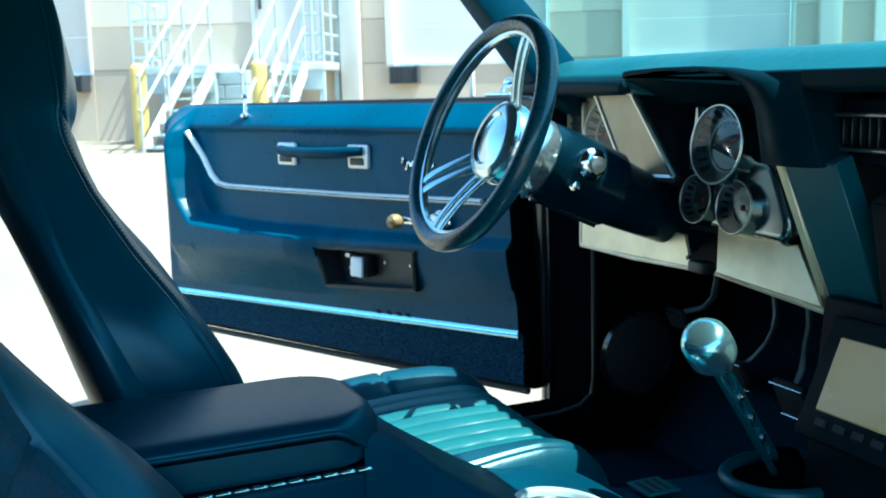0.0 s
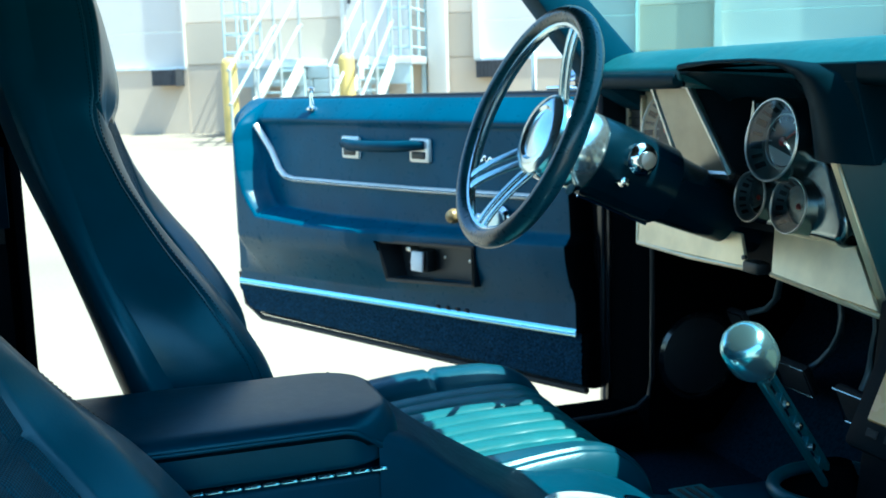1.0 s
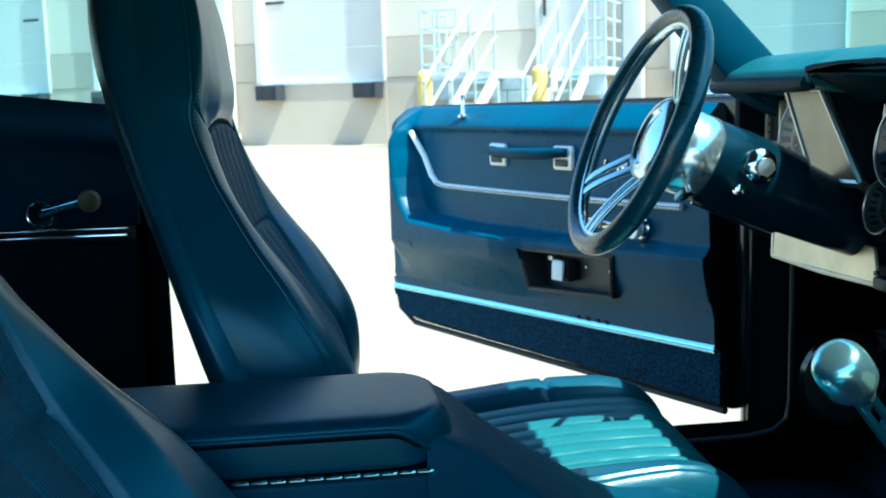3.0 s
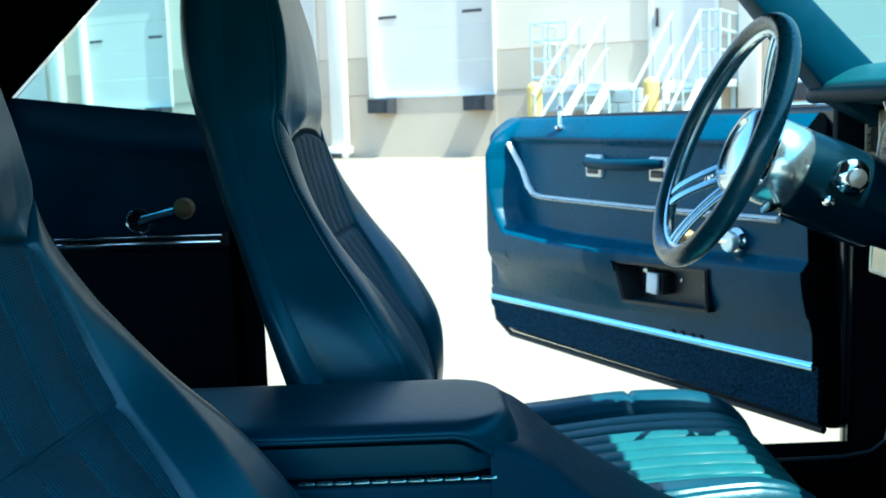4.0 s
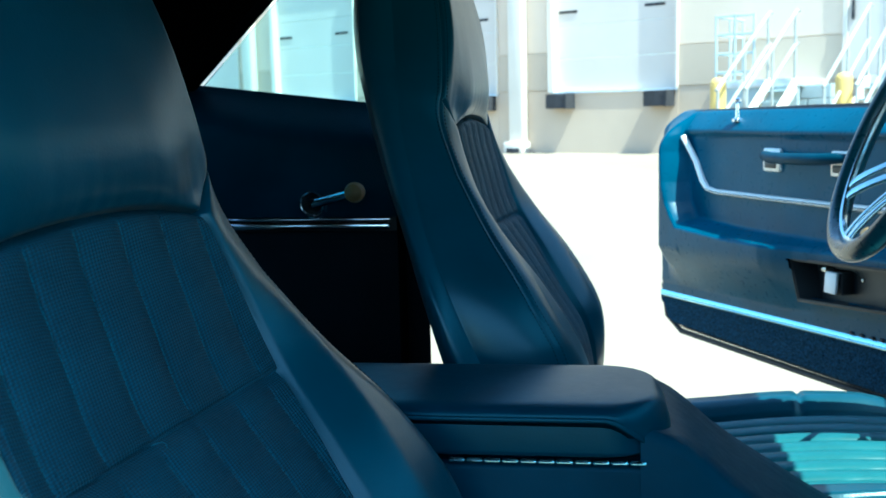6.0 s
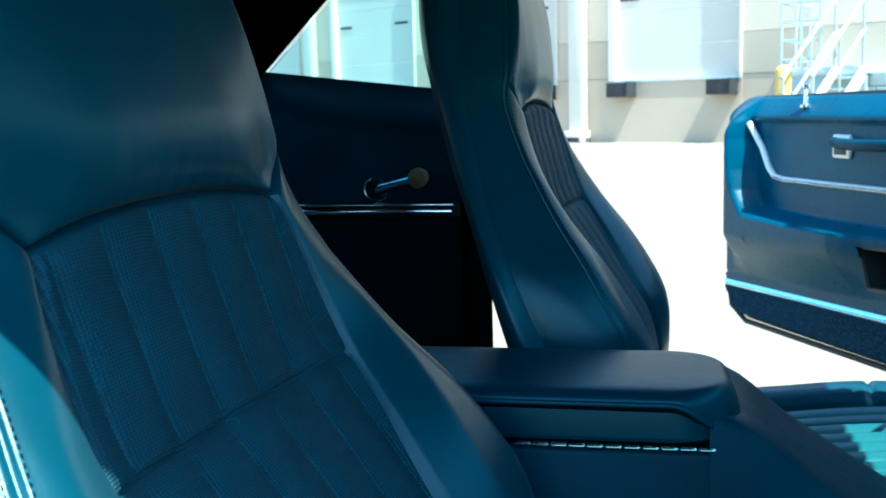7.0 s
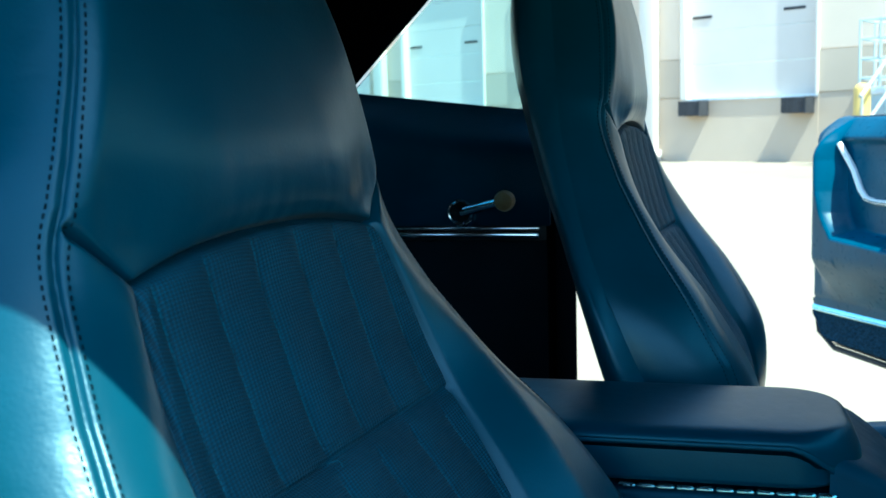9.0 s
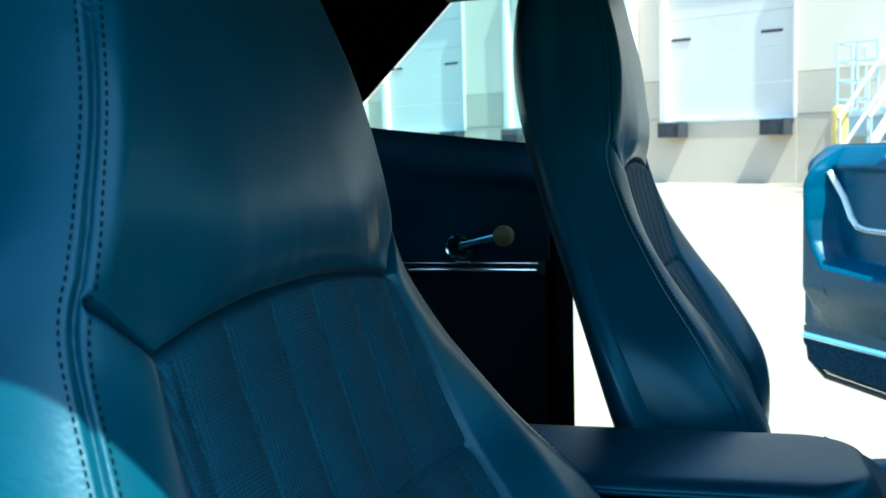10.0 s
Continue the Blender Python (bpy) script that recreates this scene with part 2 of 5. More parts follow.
def add_prism(bm, poly, axis, lo, hi, bevel=0.0, seg=2):
    """Plate of a polygon: poly in the two other axes (in order), from lo to hi along axis."""
    def at(p, d):
        q = list(p)
        q.insert("xyz".index(axis), d)
        return q
    a = [bm.verts.new(at(p, lo)) for p in poly]
    b = [bm.verts.new(at(p, hi)) for p in poly]
    fs = [bm.faces.new(a), bm.faces.new(b[::-1])]
    for i in range(len(poly)):
        j = (i + 1) % len(poly)
        fs.append(bm.faces.new((a[j], a[i], b[i], b[j])))
    bmesh.ops.recalc_face_normals(bm, faces=fs)
    if bevel:
        bmesh.ops.bevel(bm, geom=list({e for f in fs for e in f.edges}), offset=bevel, segments=seg, profile=0.5, affect="EDGES")
    return bm


def prism(poly, axis, lo, hi, bevel=0.0, seg=2):
    return add_prism(bmesh.new(), poly, axis, lo, hi, bevel, seg)


def rounded(pts, radii, seg=6):
    """Polygon with its corners rounded."""
    out = []
    n = len(pts)
    for i, p in enumerate(pts):
        r = radii[i] if isinstance(radii, (list, tuple)) else radii
        p = Vector(p)
        a = (Vector(pts[i - 1]) - p).normalized()
        b = (Vector(pts[(i + 1) % n]) - p).normalized()
        if r <= 0:
            out.append(tuple(p))
            continue
        for k in range(seg + 1):
            t = k / seg
            out.append(tuple(p + a * r * (1 - t) ** 2 + b * r * t ** 2))
    return out


def sstep(x):
    x = np.clip(x, 0, 1)
    return x * x * (3 - 2 * x)


def interp(h, table):
    hs, vs = zip(*sorted(table))
    return np.interp(h, hs, vs)


def smooth_interp(h, table):
    """Smooth curve through (h, value) knots."""
    hs, vs = map(np.array, zip(*sorted(table)))
    h = np.asarray(h, float)
    d = np.gradient(vs, hs)
    i = np.clip(np.searchsorted(hs, h) - 1, 0, len(hs) - 2)
    w = hs[i + 1] - hs[i]
    t = np.clip((h - hs[i]) / w, 0, 1)
    return (vs[i] * (2 * t**3 - 3 * t**2 + 1) + d[i] * w * (t**3 - 2 * t**2 + t) + vs[i + 1] * (3 * t**2 - 2 * t**3) + d[i + 1] * w * (t**3 - t**2))


def grid_mesh(name, co, keep, material, parent, label="", wrap=True, normals=None):
    """Mesh from a grid of places (rows, columns, 3), of which only the kept cells are faces."""
    rows, cols = co.shape[:2]
    idx = -np.ones(rows * cols, int)
    faces = []
    for i in range(rows - 1):
        for j in range(cols if wrap else cols - 1):
            if keep[i, j]:
                k = (j + 1) % cols
                faces.append((i * cols + j, i * cols + k, (i + 1) * cols + k, (i + 1) * cols + j))
    used = sorted({v for f in faces for v in f})
    for a, v in enumerate(used):
        idx[v] = a
    me = bpy.data.meshes.new(name)
    me.from_pydata(co.reshape(-1, 3)[used].tolist(), [], [[int(idx[v]) for v in f] for f in faces])
    me.materials.append(material)
    for f in me.polygons:
        f.use_smooth = True
    if normals is not None:
        me.normals_split_custom_set_from_vertices(normals.reshape(-1, 3)[used].tolist())
    ob = new(name, me)
    ob.parent = parent
    if label:
        ob["label"] = label
    return ob


# ---- yard and warehouse ----
SLOPE = 0.012
WALL = pose(8.935, 13.522, 0, 0, 0, -31)


def ground_z(n):
    """Height of the yard at n metres from the warehouse wall (n is negative towards the car)."""
    return SLOPE * max(0.0, 17 + n)


bm = bmesh.new()
cuts = [-400, -17, 6]
vs = [[bm.verts.new((x, y, SLOPE * max(0, 17 + y))) for x in (-400, 400)] for y in cuts]
for a, b in zip(vs, vs[1:]):
    bm.faces.new((a[0], a[1], b[1], b[0]))
ground = part("ground", bm, CONCRETE, smooth=False)
ground.matrix_world = WALL
tagged(ground, "pale sunlit concrete yard in front of a warehouse", "ground", kind="structure")

DOORS = [-21.3 + 0.0, -17.43, -13.58, -9.72, -2.02, 1.75, 5.55]
OPEN_Z, TOP_Z, HALF = 1.34, 4.4, 1.32


dock_wall = thing("wall_dock", WALL, "pale painted concrete warehouse wall with beige lower bands and truck doors", "wall", kind="structure")


def on_wall(name, bm, material, label="", smooth=False):
    return part(name, bm, material, dock_wall, label, smooth)


edges = [-60.0] + [e for d in DOORS for e in (d - HALF, d + HALF)] + [60.0]
for a, b in zip(edges[::2], edges[1::2]):
    on_wall("wall_panel", box((a, 0.01, 0.0), (b, 0.35, 1.37)), LOWER)
    on_wall("wall_panel", box((a, 0.0, 1.39), (b, 0.35, 2.08)), BAND)
    on_wall("wall_panel", box((a, 0.01, 2.10), (b, 0.35, 7.5)), STUCCO)
    on_wall("joint_backing", box((a, 0.03, 1.36), (b, 0.33, 1.40)), LOWER)
    on_wall("joint_backing", box((a, 0.03, 2.07), (b, 0.33, 2.11)), STUCCO)
for d in DOORS:
    on_wall("wall_panel", box((d - HALF, 0.0, 0.0), (d + HALF, 0.35, OPEN_Z)), LOWER)
    on_wall("wall_panel", box((d - HALF, 0.0, TOP_Z), (d + HALF, 0.35, 7.5)), STUCCO)


def dock_door(d):
    e = thing("dock_door", WALL @ Matrix.Translation((d, 0, OPEN_Z)), "closed pale blue sectional loading dock door in a white seal", "dock door", "dock doors")
    h = TOP_Z - OPEN_Z
    for k in range(5):
        part("door_panel", box((-HALF + 0.06, 0.10, 0.006 + k * h / 5), (HALF - 0.06, 0.15, (k + 1) * h / 5), 0.004), DOCKDOOR, e, smooth=False)
    part("side_seal", prism([(-HALF, 0.0), (-HALF + 0.12, 0.0), (-HALF + 0.06, h), (-HALF, h)], "y", -0.10, 0.16), SEAL, e, "white padded seal", smooth=False)
    part("side_seal", prism([(HALF - 0.04, 0.0), (HALF, 0.0), (HALF, h), (HALF - 0.04, h)], "y", -0.04, 0.16), SEAL, e, "white padded seal", smooth=False)
    part("sill_plate", box((-HALF, -0.03, -0.03), (HALF, 0.30, 0.015), 0.004), GALV, e, smooth=False)
    for x in (-0.98, 0.82):
        part("vision_slot", box((x - 0.20, 0.085, 1.46), (x + 0.20, 0.115, 1.51), 0.008), BLACKRUBBER, e, "narrow black slot", smooth=False)
    return e


for d in DOORS:
    dock_door(d)


def bumper(s):
    e = thing("dock_bumper", WALL @ Matrix.Translation((s, 0, 1.04)), "black laminated rubber dock bumper bolted to the wall", "bumper", "dock bumpers")
    for k in range(7):
        part("pad", box((-0.225 + k * 0.062, -0.30, 0), (-0.225 + k * 0.062 + 0.058, 0.0, 0.27), 0.006), BLACKRUBBER, e, smooth=False)
    part("angle_plate", box((0.212, -0.32, -0.01), (0.235, 0.0, 0.28), 0.003), BLACKRUBBER, e, "black end plate", smooth=False)


for d in DOORS:
    bumper(d - 1.02)
    bumper(d + 1.02)


def downpipe(s):
    e = thing("downpipe", WALL @ Matrix.Translation((s, 0, 0)), "white painted square downpipe on the warehouse wall", "downpipe", "downpipes")
    part("pipe", box((-0.16, -0.20, 0.42), (0.16, -0.002, 7.4), 0.02), SEAL, e)
    part("shoe", box((-0.22, -0.30, ground_z(-0.2)), (0.22, -0.002, 0.42), 0.02), SEAL, e)
    part("outlet", box((-0.15, -0.31, ground_z(-0.2) + 0.01), (0.15, -0.28, 0.30), 0.005), BLACKRUBBER, e, "dark outlet")


for s in (-19.5, -11.73, -3.92, 3.56):
    downpipe(s)


def bollard(s):
    n = -2.3
    e = thing("bollard", WALL @ Matrix.Translation((s, n, ground_z(n))), "yellow painted steel bollard with a domed top", "bollard", "bollards")
    dome = [(0.115 * math.cos(a * math.pi / 12), 1.16 + 0.09 * math.sin(a * math.pi / 12)) for a in range(7)]
    part("sleeve", lathe([(0.115, 0.0)] + dome[:-1] + [(0.004, 1.25)], seg=20), YELLOW, e)


bollard(-6.62)
bollard(-4.80)


def stair(s, x0, x1, f0, f1, guard):
    """Steel landing from x0 to x1 against the wall, with a flight between f0 and f1 that runs out from it and guard rails round the rest."""
    e = thing("loading_stair", WALL @ Matrix.Translation((s, 0, 0)), "galvanised steel stair and landing with pipe handrails", "stair", "loading stairs")
    z = 1.40
    part("landing", box((x0, -1.2, z - 0.12), (x1, 0.0, z), 0.01), GALV, e)
    part("apron", box((x0 + 0.04, -1.17, z - 0.42), (x1 - 0.02, -1.13, z - 0.12), 0.005), GREYSTEEL, e, "grey blue steel apron", smooth=False)
    for x in (x0 + 0.06, x1 - 0.06):
        for y in (-1.12, -0.1):
            part("leg", box((x - 0.04, y - 0.04, ground_z(y)), (x + 0.04, y + 0.04, z - 0.12)), GREYSTEEL, e, smooth=False)
    run, fall = 7 * 0.26, 7 * 0.165
    for k in range(7):
        part("tread", box((f0 + 0.03, -1.2 - (k + 1) * 0.26, z - (k + 1) * 0.165 - 0.03), (f1 - 0.03, -1.2 - k * 0.26 + 0.02, z - (k + 1) * 0.165), 0.006), GREYSTEEL, e, smooth=False)
    for x in (f0, f1):
        part("stringer", prism([(-1.2, z - 0.20), (-1.2, z + 0.02), (-1.2 - run, z - fall + 0.02), (-1.2 - run, z - fall - 0.2)], "x", x - 0.025, x + 0.025), SEAL, e, "white painted stringer", smooth=False)
        for dz in (0.52, 1.0):
            part("handrail", tube([(x, -1.12, z + dz), (x, -1.2, z + dz), (x, -1.2 - run, z - fall + dz), (x, -1.26 - run, z - fall + dz - 0.02)], 0.024, 8), RAILS, e, "pale painted pipe rail")
        for k in (0.02, 0.5, 1):
            part("post", tube([(x, -1.2 - run * k, z - fall * k - 0.1), (x, -1.2 - run * k, z - fall * k + 1.0)], 0.020, 8), RAILS, e)
    g0, g1 = guard
    outer = g0 if abs(g0 - x0) < 0.15 else g1
    inner = g1 if outer == g0 else g0
    for dz in (0.13, 0.42, 0.72, 1.0):
        part("rail", tube([(outer, -0.1, z + dz), (outer, -1.15, z + dz), (inner, -1.15, z + dz)], 0.020, 8), GREYSTEEL, e)
    for x, y in ((outer, -0.1), (outer, -0.62), (outer, -1.15), ((outer + inner) / 2, -1.15), (inner, -1.15)):
        part("post", tube([(x, y, z - 0.02), (x, y, z + 1.02)], 0.020, 8), GREYSTEEL, e)
    return e


stair(-5.84, -1.36, 0.0, -0.46, -0.04, (-1.34, -0.72))
stair(-4.36, -0.52, 0.26, -0.46, -0.04, (-0.10, 0.24))


def block_steps(s, width):
    """Stacked concrete blocks beside the landing."""
    e = thing("block_stack", WALL @ Matrix.Translation((s, -0.62, ground_z(-0.6))), "grey-blue stacked concrete blocks by the warehouse wall", "block stack")
    h = (1.31 - ground_z(-0.6)) / 5
    for k in range(5):
        cut = width * (0.5 if k % 2 else 0.34)
        for a0, a1 in ((0.0, cut - 0.006), (cut + 0.006, width)):
            part("block", box((a0, -0.30, k * h + 0.005), (a1, 0.30, (k + 1) * h - 0.005), 0.012), GREYSTEEL, e, smooth=False)


block_steps(-6.16, 0.72)
man = thing("door_man", WALL @ Matrix.Translation((-5.0, 0, 1.38)), "pale blue steel service door beside the stair landing", "door", kind="structure")
part("door_leaf", box((-0.50, -0.03, 0.0), (0.50, 0.009, 2.1), 0.006), DOCKDOOR, man, smooth=False)
for a, b in ((-0.58, -0.50), (0.50, 0.58)):
    part("door_frame", box((a, -0.05, 0.0), (b, 0.009, 2.18), 0.006), SEAL, man, smooth=False)
part("door_handle", box((-0.44, -0.09, 0.92), (-0.40, -0.03, 1.22), 0.01), BLACKRUBBER, man)

# ---- car body ----
car = thing("car", pose(0, 0, 0), "black classic coupe with its driver door swung open", "car")


def sheet(name, co, material, label="", thick=0.012, parent=car):
    """Curved panel from a grid of places, with thickness."""
    bm = bmesh.new()
    vs = [[bm.verts.new(p) for p in row] for row in co]
    for a, b in zip(vs, vs[1:]):
        for i in range(len(a) - 1):
            bm.faces.new((a[i], a[i + 1], b[i + 1], b[i]))
    bmesh.ops.recalc_face_normals(bm, faces=bm.faces)
    bmesh.ops.solidify(bm, geom=bm.faces[:], thickness=thick)
    return part(name, bm, material, parent, label)


HEAD_X, ROOF_Z, ROOF_HALF = 0.765, 1.27, 0.74
roof = []
for i in range(9):
    x = HEAD_X - i * 0.17
    roof.append([(x - 0.058 * abs(k) ** 2 / 16, (ROOF_HALF if k > 0 else 0.728) * k / 4, ROOF_Z + 0.035 * math.sin(math.pi * (i + 1.2) / 10) - (0.030 if k > 0 else 0.055) * (abs(k) / 4) ** 3) for k in range(-4, 5)])
sheet("roof", roof, PAINT, "black painted roof")
sheet("headliner", [[(x, y * 0.97, z - 0.025) for x, y, z in row] for row in roof], DARK, "black vinyl headliner", 0.008)
# rear window and deck close the cabin behind
sheet("rear_window", [[(-0.63, y, 1.25) for y in (-0.6, 0, 0.6)], [(-1.20, y, 1.0) for y in (-0.6, 0, 0.6)]], SHIELD, "tinted rear glass", 0.006)
part("package_shelf", box((-1.9, -0.68, 0.93), (-0.98, 0.68, 0.97), 0.01), CARPET, car)
part("rear_bulkhead", box((-1.05, -0.68, 0.28), (-1.0, 0.68, 0.93)), CARPET, car, smooth=False)
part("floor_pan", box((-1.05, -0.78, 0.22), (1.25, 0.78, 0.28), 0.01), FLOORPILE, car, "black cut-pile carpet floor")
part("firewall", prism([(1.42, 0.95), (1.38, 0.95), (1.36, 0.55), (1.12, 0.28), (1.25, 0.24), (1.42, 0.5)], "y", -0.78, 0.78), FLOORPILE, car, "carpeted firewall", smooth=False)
for sgn in (1, -1):
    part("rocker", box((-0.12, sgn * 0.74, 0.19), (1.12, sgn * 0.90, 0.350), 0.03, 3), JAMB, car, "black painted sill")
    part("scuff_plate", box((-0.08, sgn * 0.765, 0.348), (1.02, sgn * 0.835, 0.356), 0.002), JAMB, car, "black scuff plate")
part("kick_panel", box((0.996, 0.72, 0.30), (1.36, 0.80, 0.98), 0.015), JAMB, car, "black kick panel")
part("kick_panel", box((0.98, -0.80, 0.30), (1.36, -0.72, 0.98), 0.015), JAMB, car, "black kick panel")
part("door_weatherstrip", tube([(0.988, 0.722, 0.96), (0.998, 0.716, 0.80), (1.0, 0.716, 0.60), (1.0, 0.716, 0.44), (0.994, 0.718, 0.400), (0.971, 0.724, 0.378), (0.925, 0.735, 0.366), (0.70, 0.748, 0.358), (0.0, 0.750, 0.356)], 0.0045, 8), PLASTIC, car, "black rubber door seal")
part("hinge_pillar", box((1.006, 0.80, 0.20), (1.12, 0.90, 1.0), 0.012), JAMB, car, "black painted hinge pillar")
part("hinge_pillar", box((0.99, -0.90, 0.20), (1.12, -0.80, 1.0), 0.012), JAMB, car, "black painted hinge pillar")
for sgn in (1, -1):
    part("front_fender", prism([(1.0, 0.22), (1.0, 0.98), (1.35, 1.0), (2.9, 0.86), (2.95, 0.45), (2.5, 0.35), (2.1, 0.62), (1.75, 0.35), (1.6, 0.22)], "y", sgn * 0.90, sgn * 0.94, 0.008), PAINT, car, "black painted fender")
    pil = [(0.655, 1.255), (0.735, 1.262), (0.99, 1.0), (0.97, 0.94), (0.86, 1.0)]
    bm = prism(pil, "y", sgn * 0.665, sgn * 0.735, 0.012, 2)
    part("a_pillar", bm, VINYL, car, "black windscreen pillar")
# windscreen
part_bm = bmesh.new()
rowsg = []
for x, z, bow in ((0.725, 1.262, 0.058), (0.895, 1.09, 0.14), (1.03, 0.96, 0.21)):
    rowsg.append([part_bm.verts.new((x + bow * (1 - (k / 4) ** 2), 0.70 * k / 4, z)) for k in range(-4, 5)])
for a, b in zip(rowsg, rowsg[1:]):
    for k in range(8):
        part_bm.faces.new((a[k], a[k + 1], b[k + 1], b[k]))
shield = part("windscreen", part_bm, SHIELD, car, "blue-green tinted windscreen")
shield.visible_shadow = False
part("header_rail", tube([(0.752 - 0.058 * (y / 0.70) ** 2, y, 1.258) for y in np.linspace(-0.68, 0.70, 13)], 0.022, 10), DARK, car)
# cowl sides are added, unseen, to stop sun reaching the kick panels
for sgn in (1, -1):
    part("cowl_side", box((1.0, min(sgn * 0.742, sgn * 0.898), 0.86), (1.5, max(sgn * 0.742, sgn * 0.898), 0.985), 0.008), PAINT, car)
# hood lies out of view; added to keep ground light off the windscreen
hood_rows = [[(x, 0.90 * k / 4, z - 0.05 * (abs(k) / 4) ** 2.5 + (0.012 if abs(k) < 2 else 0)) for k in range(-4, 5)] for x, z in ((1.46, 1.0), (1.8, 0.985), (2.3, 0.955), (2.75, 0.91), (2.93, 0.85))]
sheet("hood", hood_rows, PAINT, "unseen black painted hood, blocks ground light")
part("cowl", box((1.20, -0.9, 0.90), (1.50, 0.9, 0.965), 0.01), PAINT, car)
# rear quarter
quarter = thing("quarter_trim_panel", pose(0, 0, 0), "black vinyl rear quarter trim panel with a chrome strip and window crank", "trim panel")
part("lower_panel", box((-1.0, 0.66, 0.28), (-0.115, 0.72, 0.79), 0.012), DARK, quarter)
rows = []
for x in np.linspace(-1.0, -0.118, 24):
    crown = float(np.interp(x, [-1.0, -0.50, -0.14, -0.118], [1.05, 1.037, 0.992, 0.980]))
    rows.append([(x, 0.662 + 0.086 * float(sstep((t - 0.60) / 0.42)) ** 1.15 - 0.006 * math.sin(math.pi * min(1, t / 0.6)), 0.815 + (crown - 0.815) * t) for t in np.linspace(0, 1, 22)])
sheet("upper_panel", rows, VINYL, "black vinyl panel rolling over to the window", 0.010, quarter)
part("backing", box((-1.0, 0.668, 0.78), (-0.120, 0.72, 0.83)), PLASTIC, quarter, smooth=False)
part("chrome_strip", box((-1.0, 0.652, 0.792), (-0.135, 0.672, 0.803), 0.004), CHROME, quarter, "bright ribbed moulding")
part("chrome_strip", box((-1.0, 0.655, 0.806), (-0.135, 0.672, 0.811), 0.002), CHROME, quarter, "bright ribbed moulding")
part("quarter_shell", prism([(-2.0, 0.25), (-2.0, 0.98), (-1.0, 1.04), (-0.46, 1.03), (-0.115, 0.98), (-0.115, 0.25)], "y", 0.80, 0.90, 0.01), PAINT, car, "black painted quarter panel")
part("quarter_shell", prism([(-2.0, 0.25), (-2.0, 0.98), (-1.0, 1.04), (-0.46, 1.03), (-0.115, 0.98), (-0.115, 0.25)], "y", -0.90, -0.80, 0.01), PAINT, car, "black painted quarter panel")
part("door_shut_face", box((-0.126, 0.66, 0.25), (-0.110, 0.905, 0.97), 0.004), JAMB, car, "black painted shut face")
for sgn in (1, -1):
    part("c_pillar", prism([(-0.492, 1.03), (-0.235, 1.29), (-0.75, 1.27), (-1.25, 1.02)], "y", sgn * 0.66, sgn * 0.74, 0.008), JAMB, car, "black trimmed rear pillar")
rail_bm = tube([(-0.497, 0.655, 1.03), (-0.335, 0.655, 1.20), (-0.255, 0.65, 1.27)], 0.012, 8)
part("window_weatherstrip", rail_bm, JAMB, car)


quarter_glass = part("quarter_window", prism([(-0.52, 1.0), (-0.13, 1.0), (-0.13, 1.27), (-0.25, 1.275)], "y", 0.745, 0.750), SIDEGLASS, car, "tinted quarter window glass", smooth=False)
quarter_glass.visible_shadow = False


def window_crank(m, label, angle, boss):
    e = thing("window_crank", m, label, "window crank", "window cranks")
    t = Matrix.Rotation(angle, 4, "Z")
    part("escutcheon", lathe([(0.029, 0.0), (0.029, 0.005), (0.025, 0.010), (0.016, 0.014)], seg=28), CHROME, e)
    part("boss", lathe([(0.017, 0.010), (0.0215, 0.016), (0.0225, 0.025), (0.0205, 0.029), (0.0185, 0.0285), (0.0175, 0.0295), (0.002, 0.0300)], seg=32), boss, e, "spun metal boss")
    bm = bmesh.new()
    add_tube(bm, [(0, 0, 0.024), (0.03, 0, 0.028), (0.060, 0, 0.036), (0.084, 0, 0.040)], [0.011, 0.009, 0.0075, 0.0085], 10, flat=0.6)
    bmesh.ops.transform(bm, matrix=t, verts=bm.verts)
    part("arm", bm, CHROME, e)
    bm = lathe([(0.007, 0.040), (0.010, 0.048), (0.0155, 0.056), (0.017, 0.067), (0.014, 0.078), (0.004, 0.085)], seg=20)
    bmesh.ops.transform(bm, matrix=t @ Matrix.Translation((0.084, 0, 0)), verts=bm.verts)
    part("knob", bm, BRASS, e, "worn amber knob")
    return e


# crank on the quarter panel: z of the crank points into the cabin
window_crank(Matrix.Translation((-0.262, 0.66, 0.838)) @ Matrix.Rotation(radians(90), 4, "X"), "chrome window crank with an amber knob on the quarter panel", radians(14), CHROME)

rear = thing("rear_seat", pose(0, 0, 0), "black vinyl rear bench seat in shade", "seat")
part("cushion", box((-0.95, -0.62, 0.30), (-0.42, 0.62, 0.52), 0.06, 4), LEATHER, rear)
part("backrest", box((-1.0, -0.64, 0.45), (-0.84, 0.64, 0.93), 0.06, 4), LEATHER, rear)

# ---- driver door, swung open ----
DOOR = pose(0.967, 0.913, 0, 0, 0, 113.6)
shell = rounded([(-0.02, 0.352), (1.31, 0.324), (1.385, 0.41), (1.36, 0.84), (1.27, 0.975), (-0.02, 0.985)], [0.05, 0.02, 0.06, 0.12, 0.04, 0.01])
door = part("door", prism(shell, "y", -0.15, -0.022, 0.008), PAINT, car, "open black driver door")
door.matrix_world = DOOR
U0, U1 = -0.01, 1.385


def strip_z(u):
    return 0.487 - 0.0395 * u


def top_z(u):
    return 0.988 - 0.009 * u


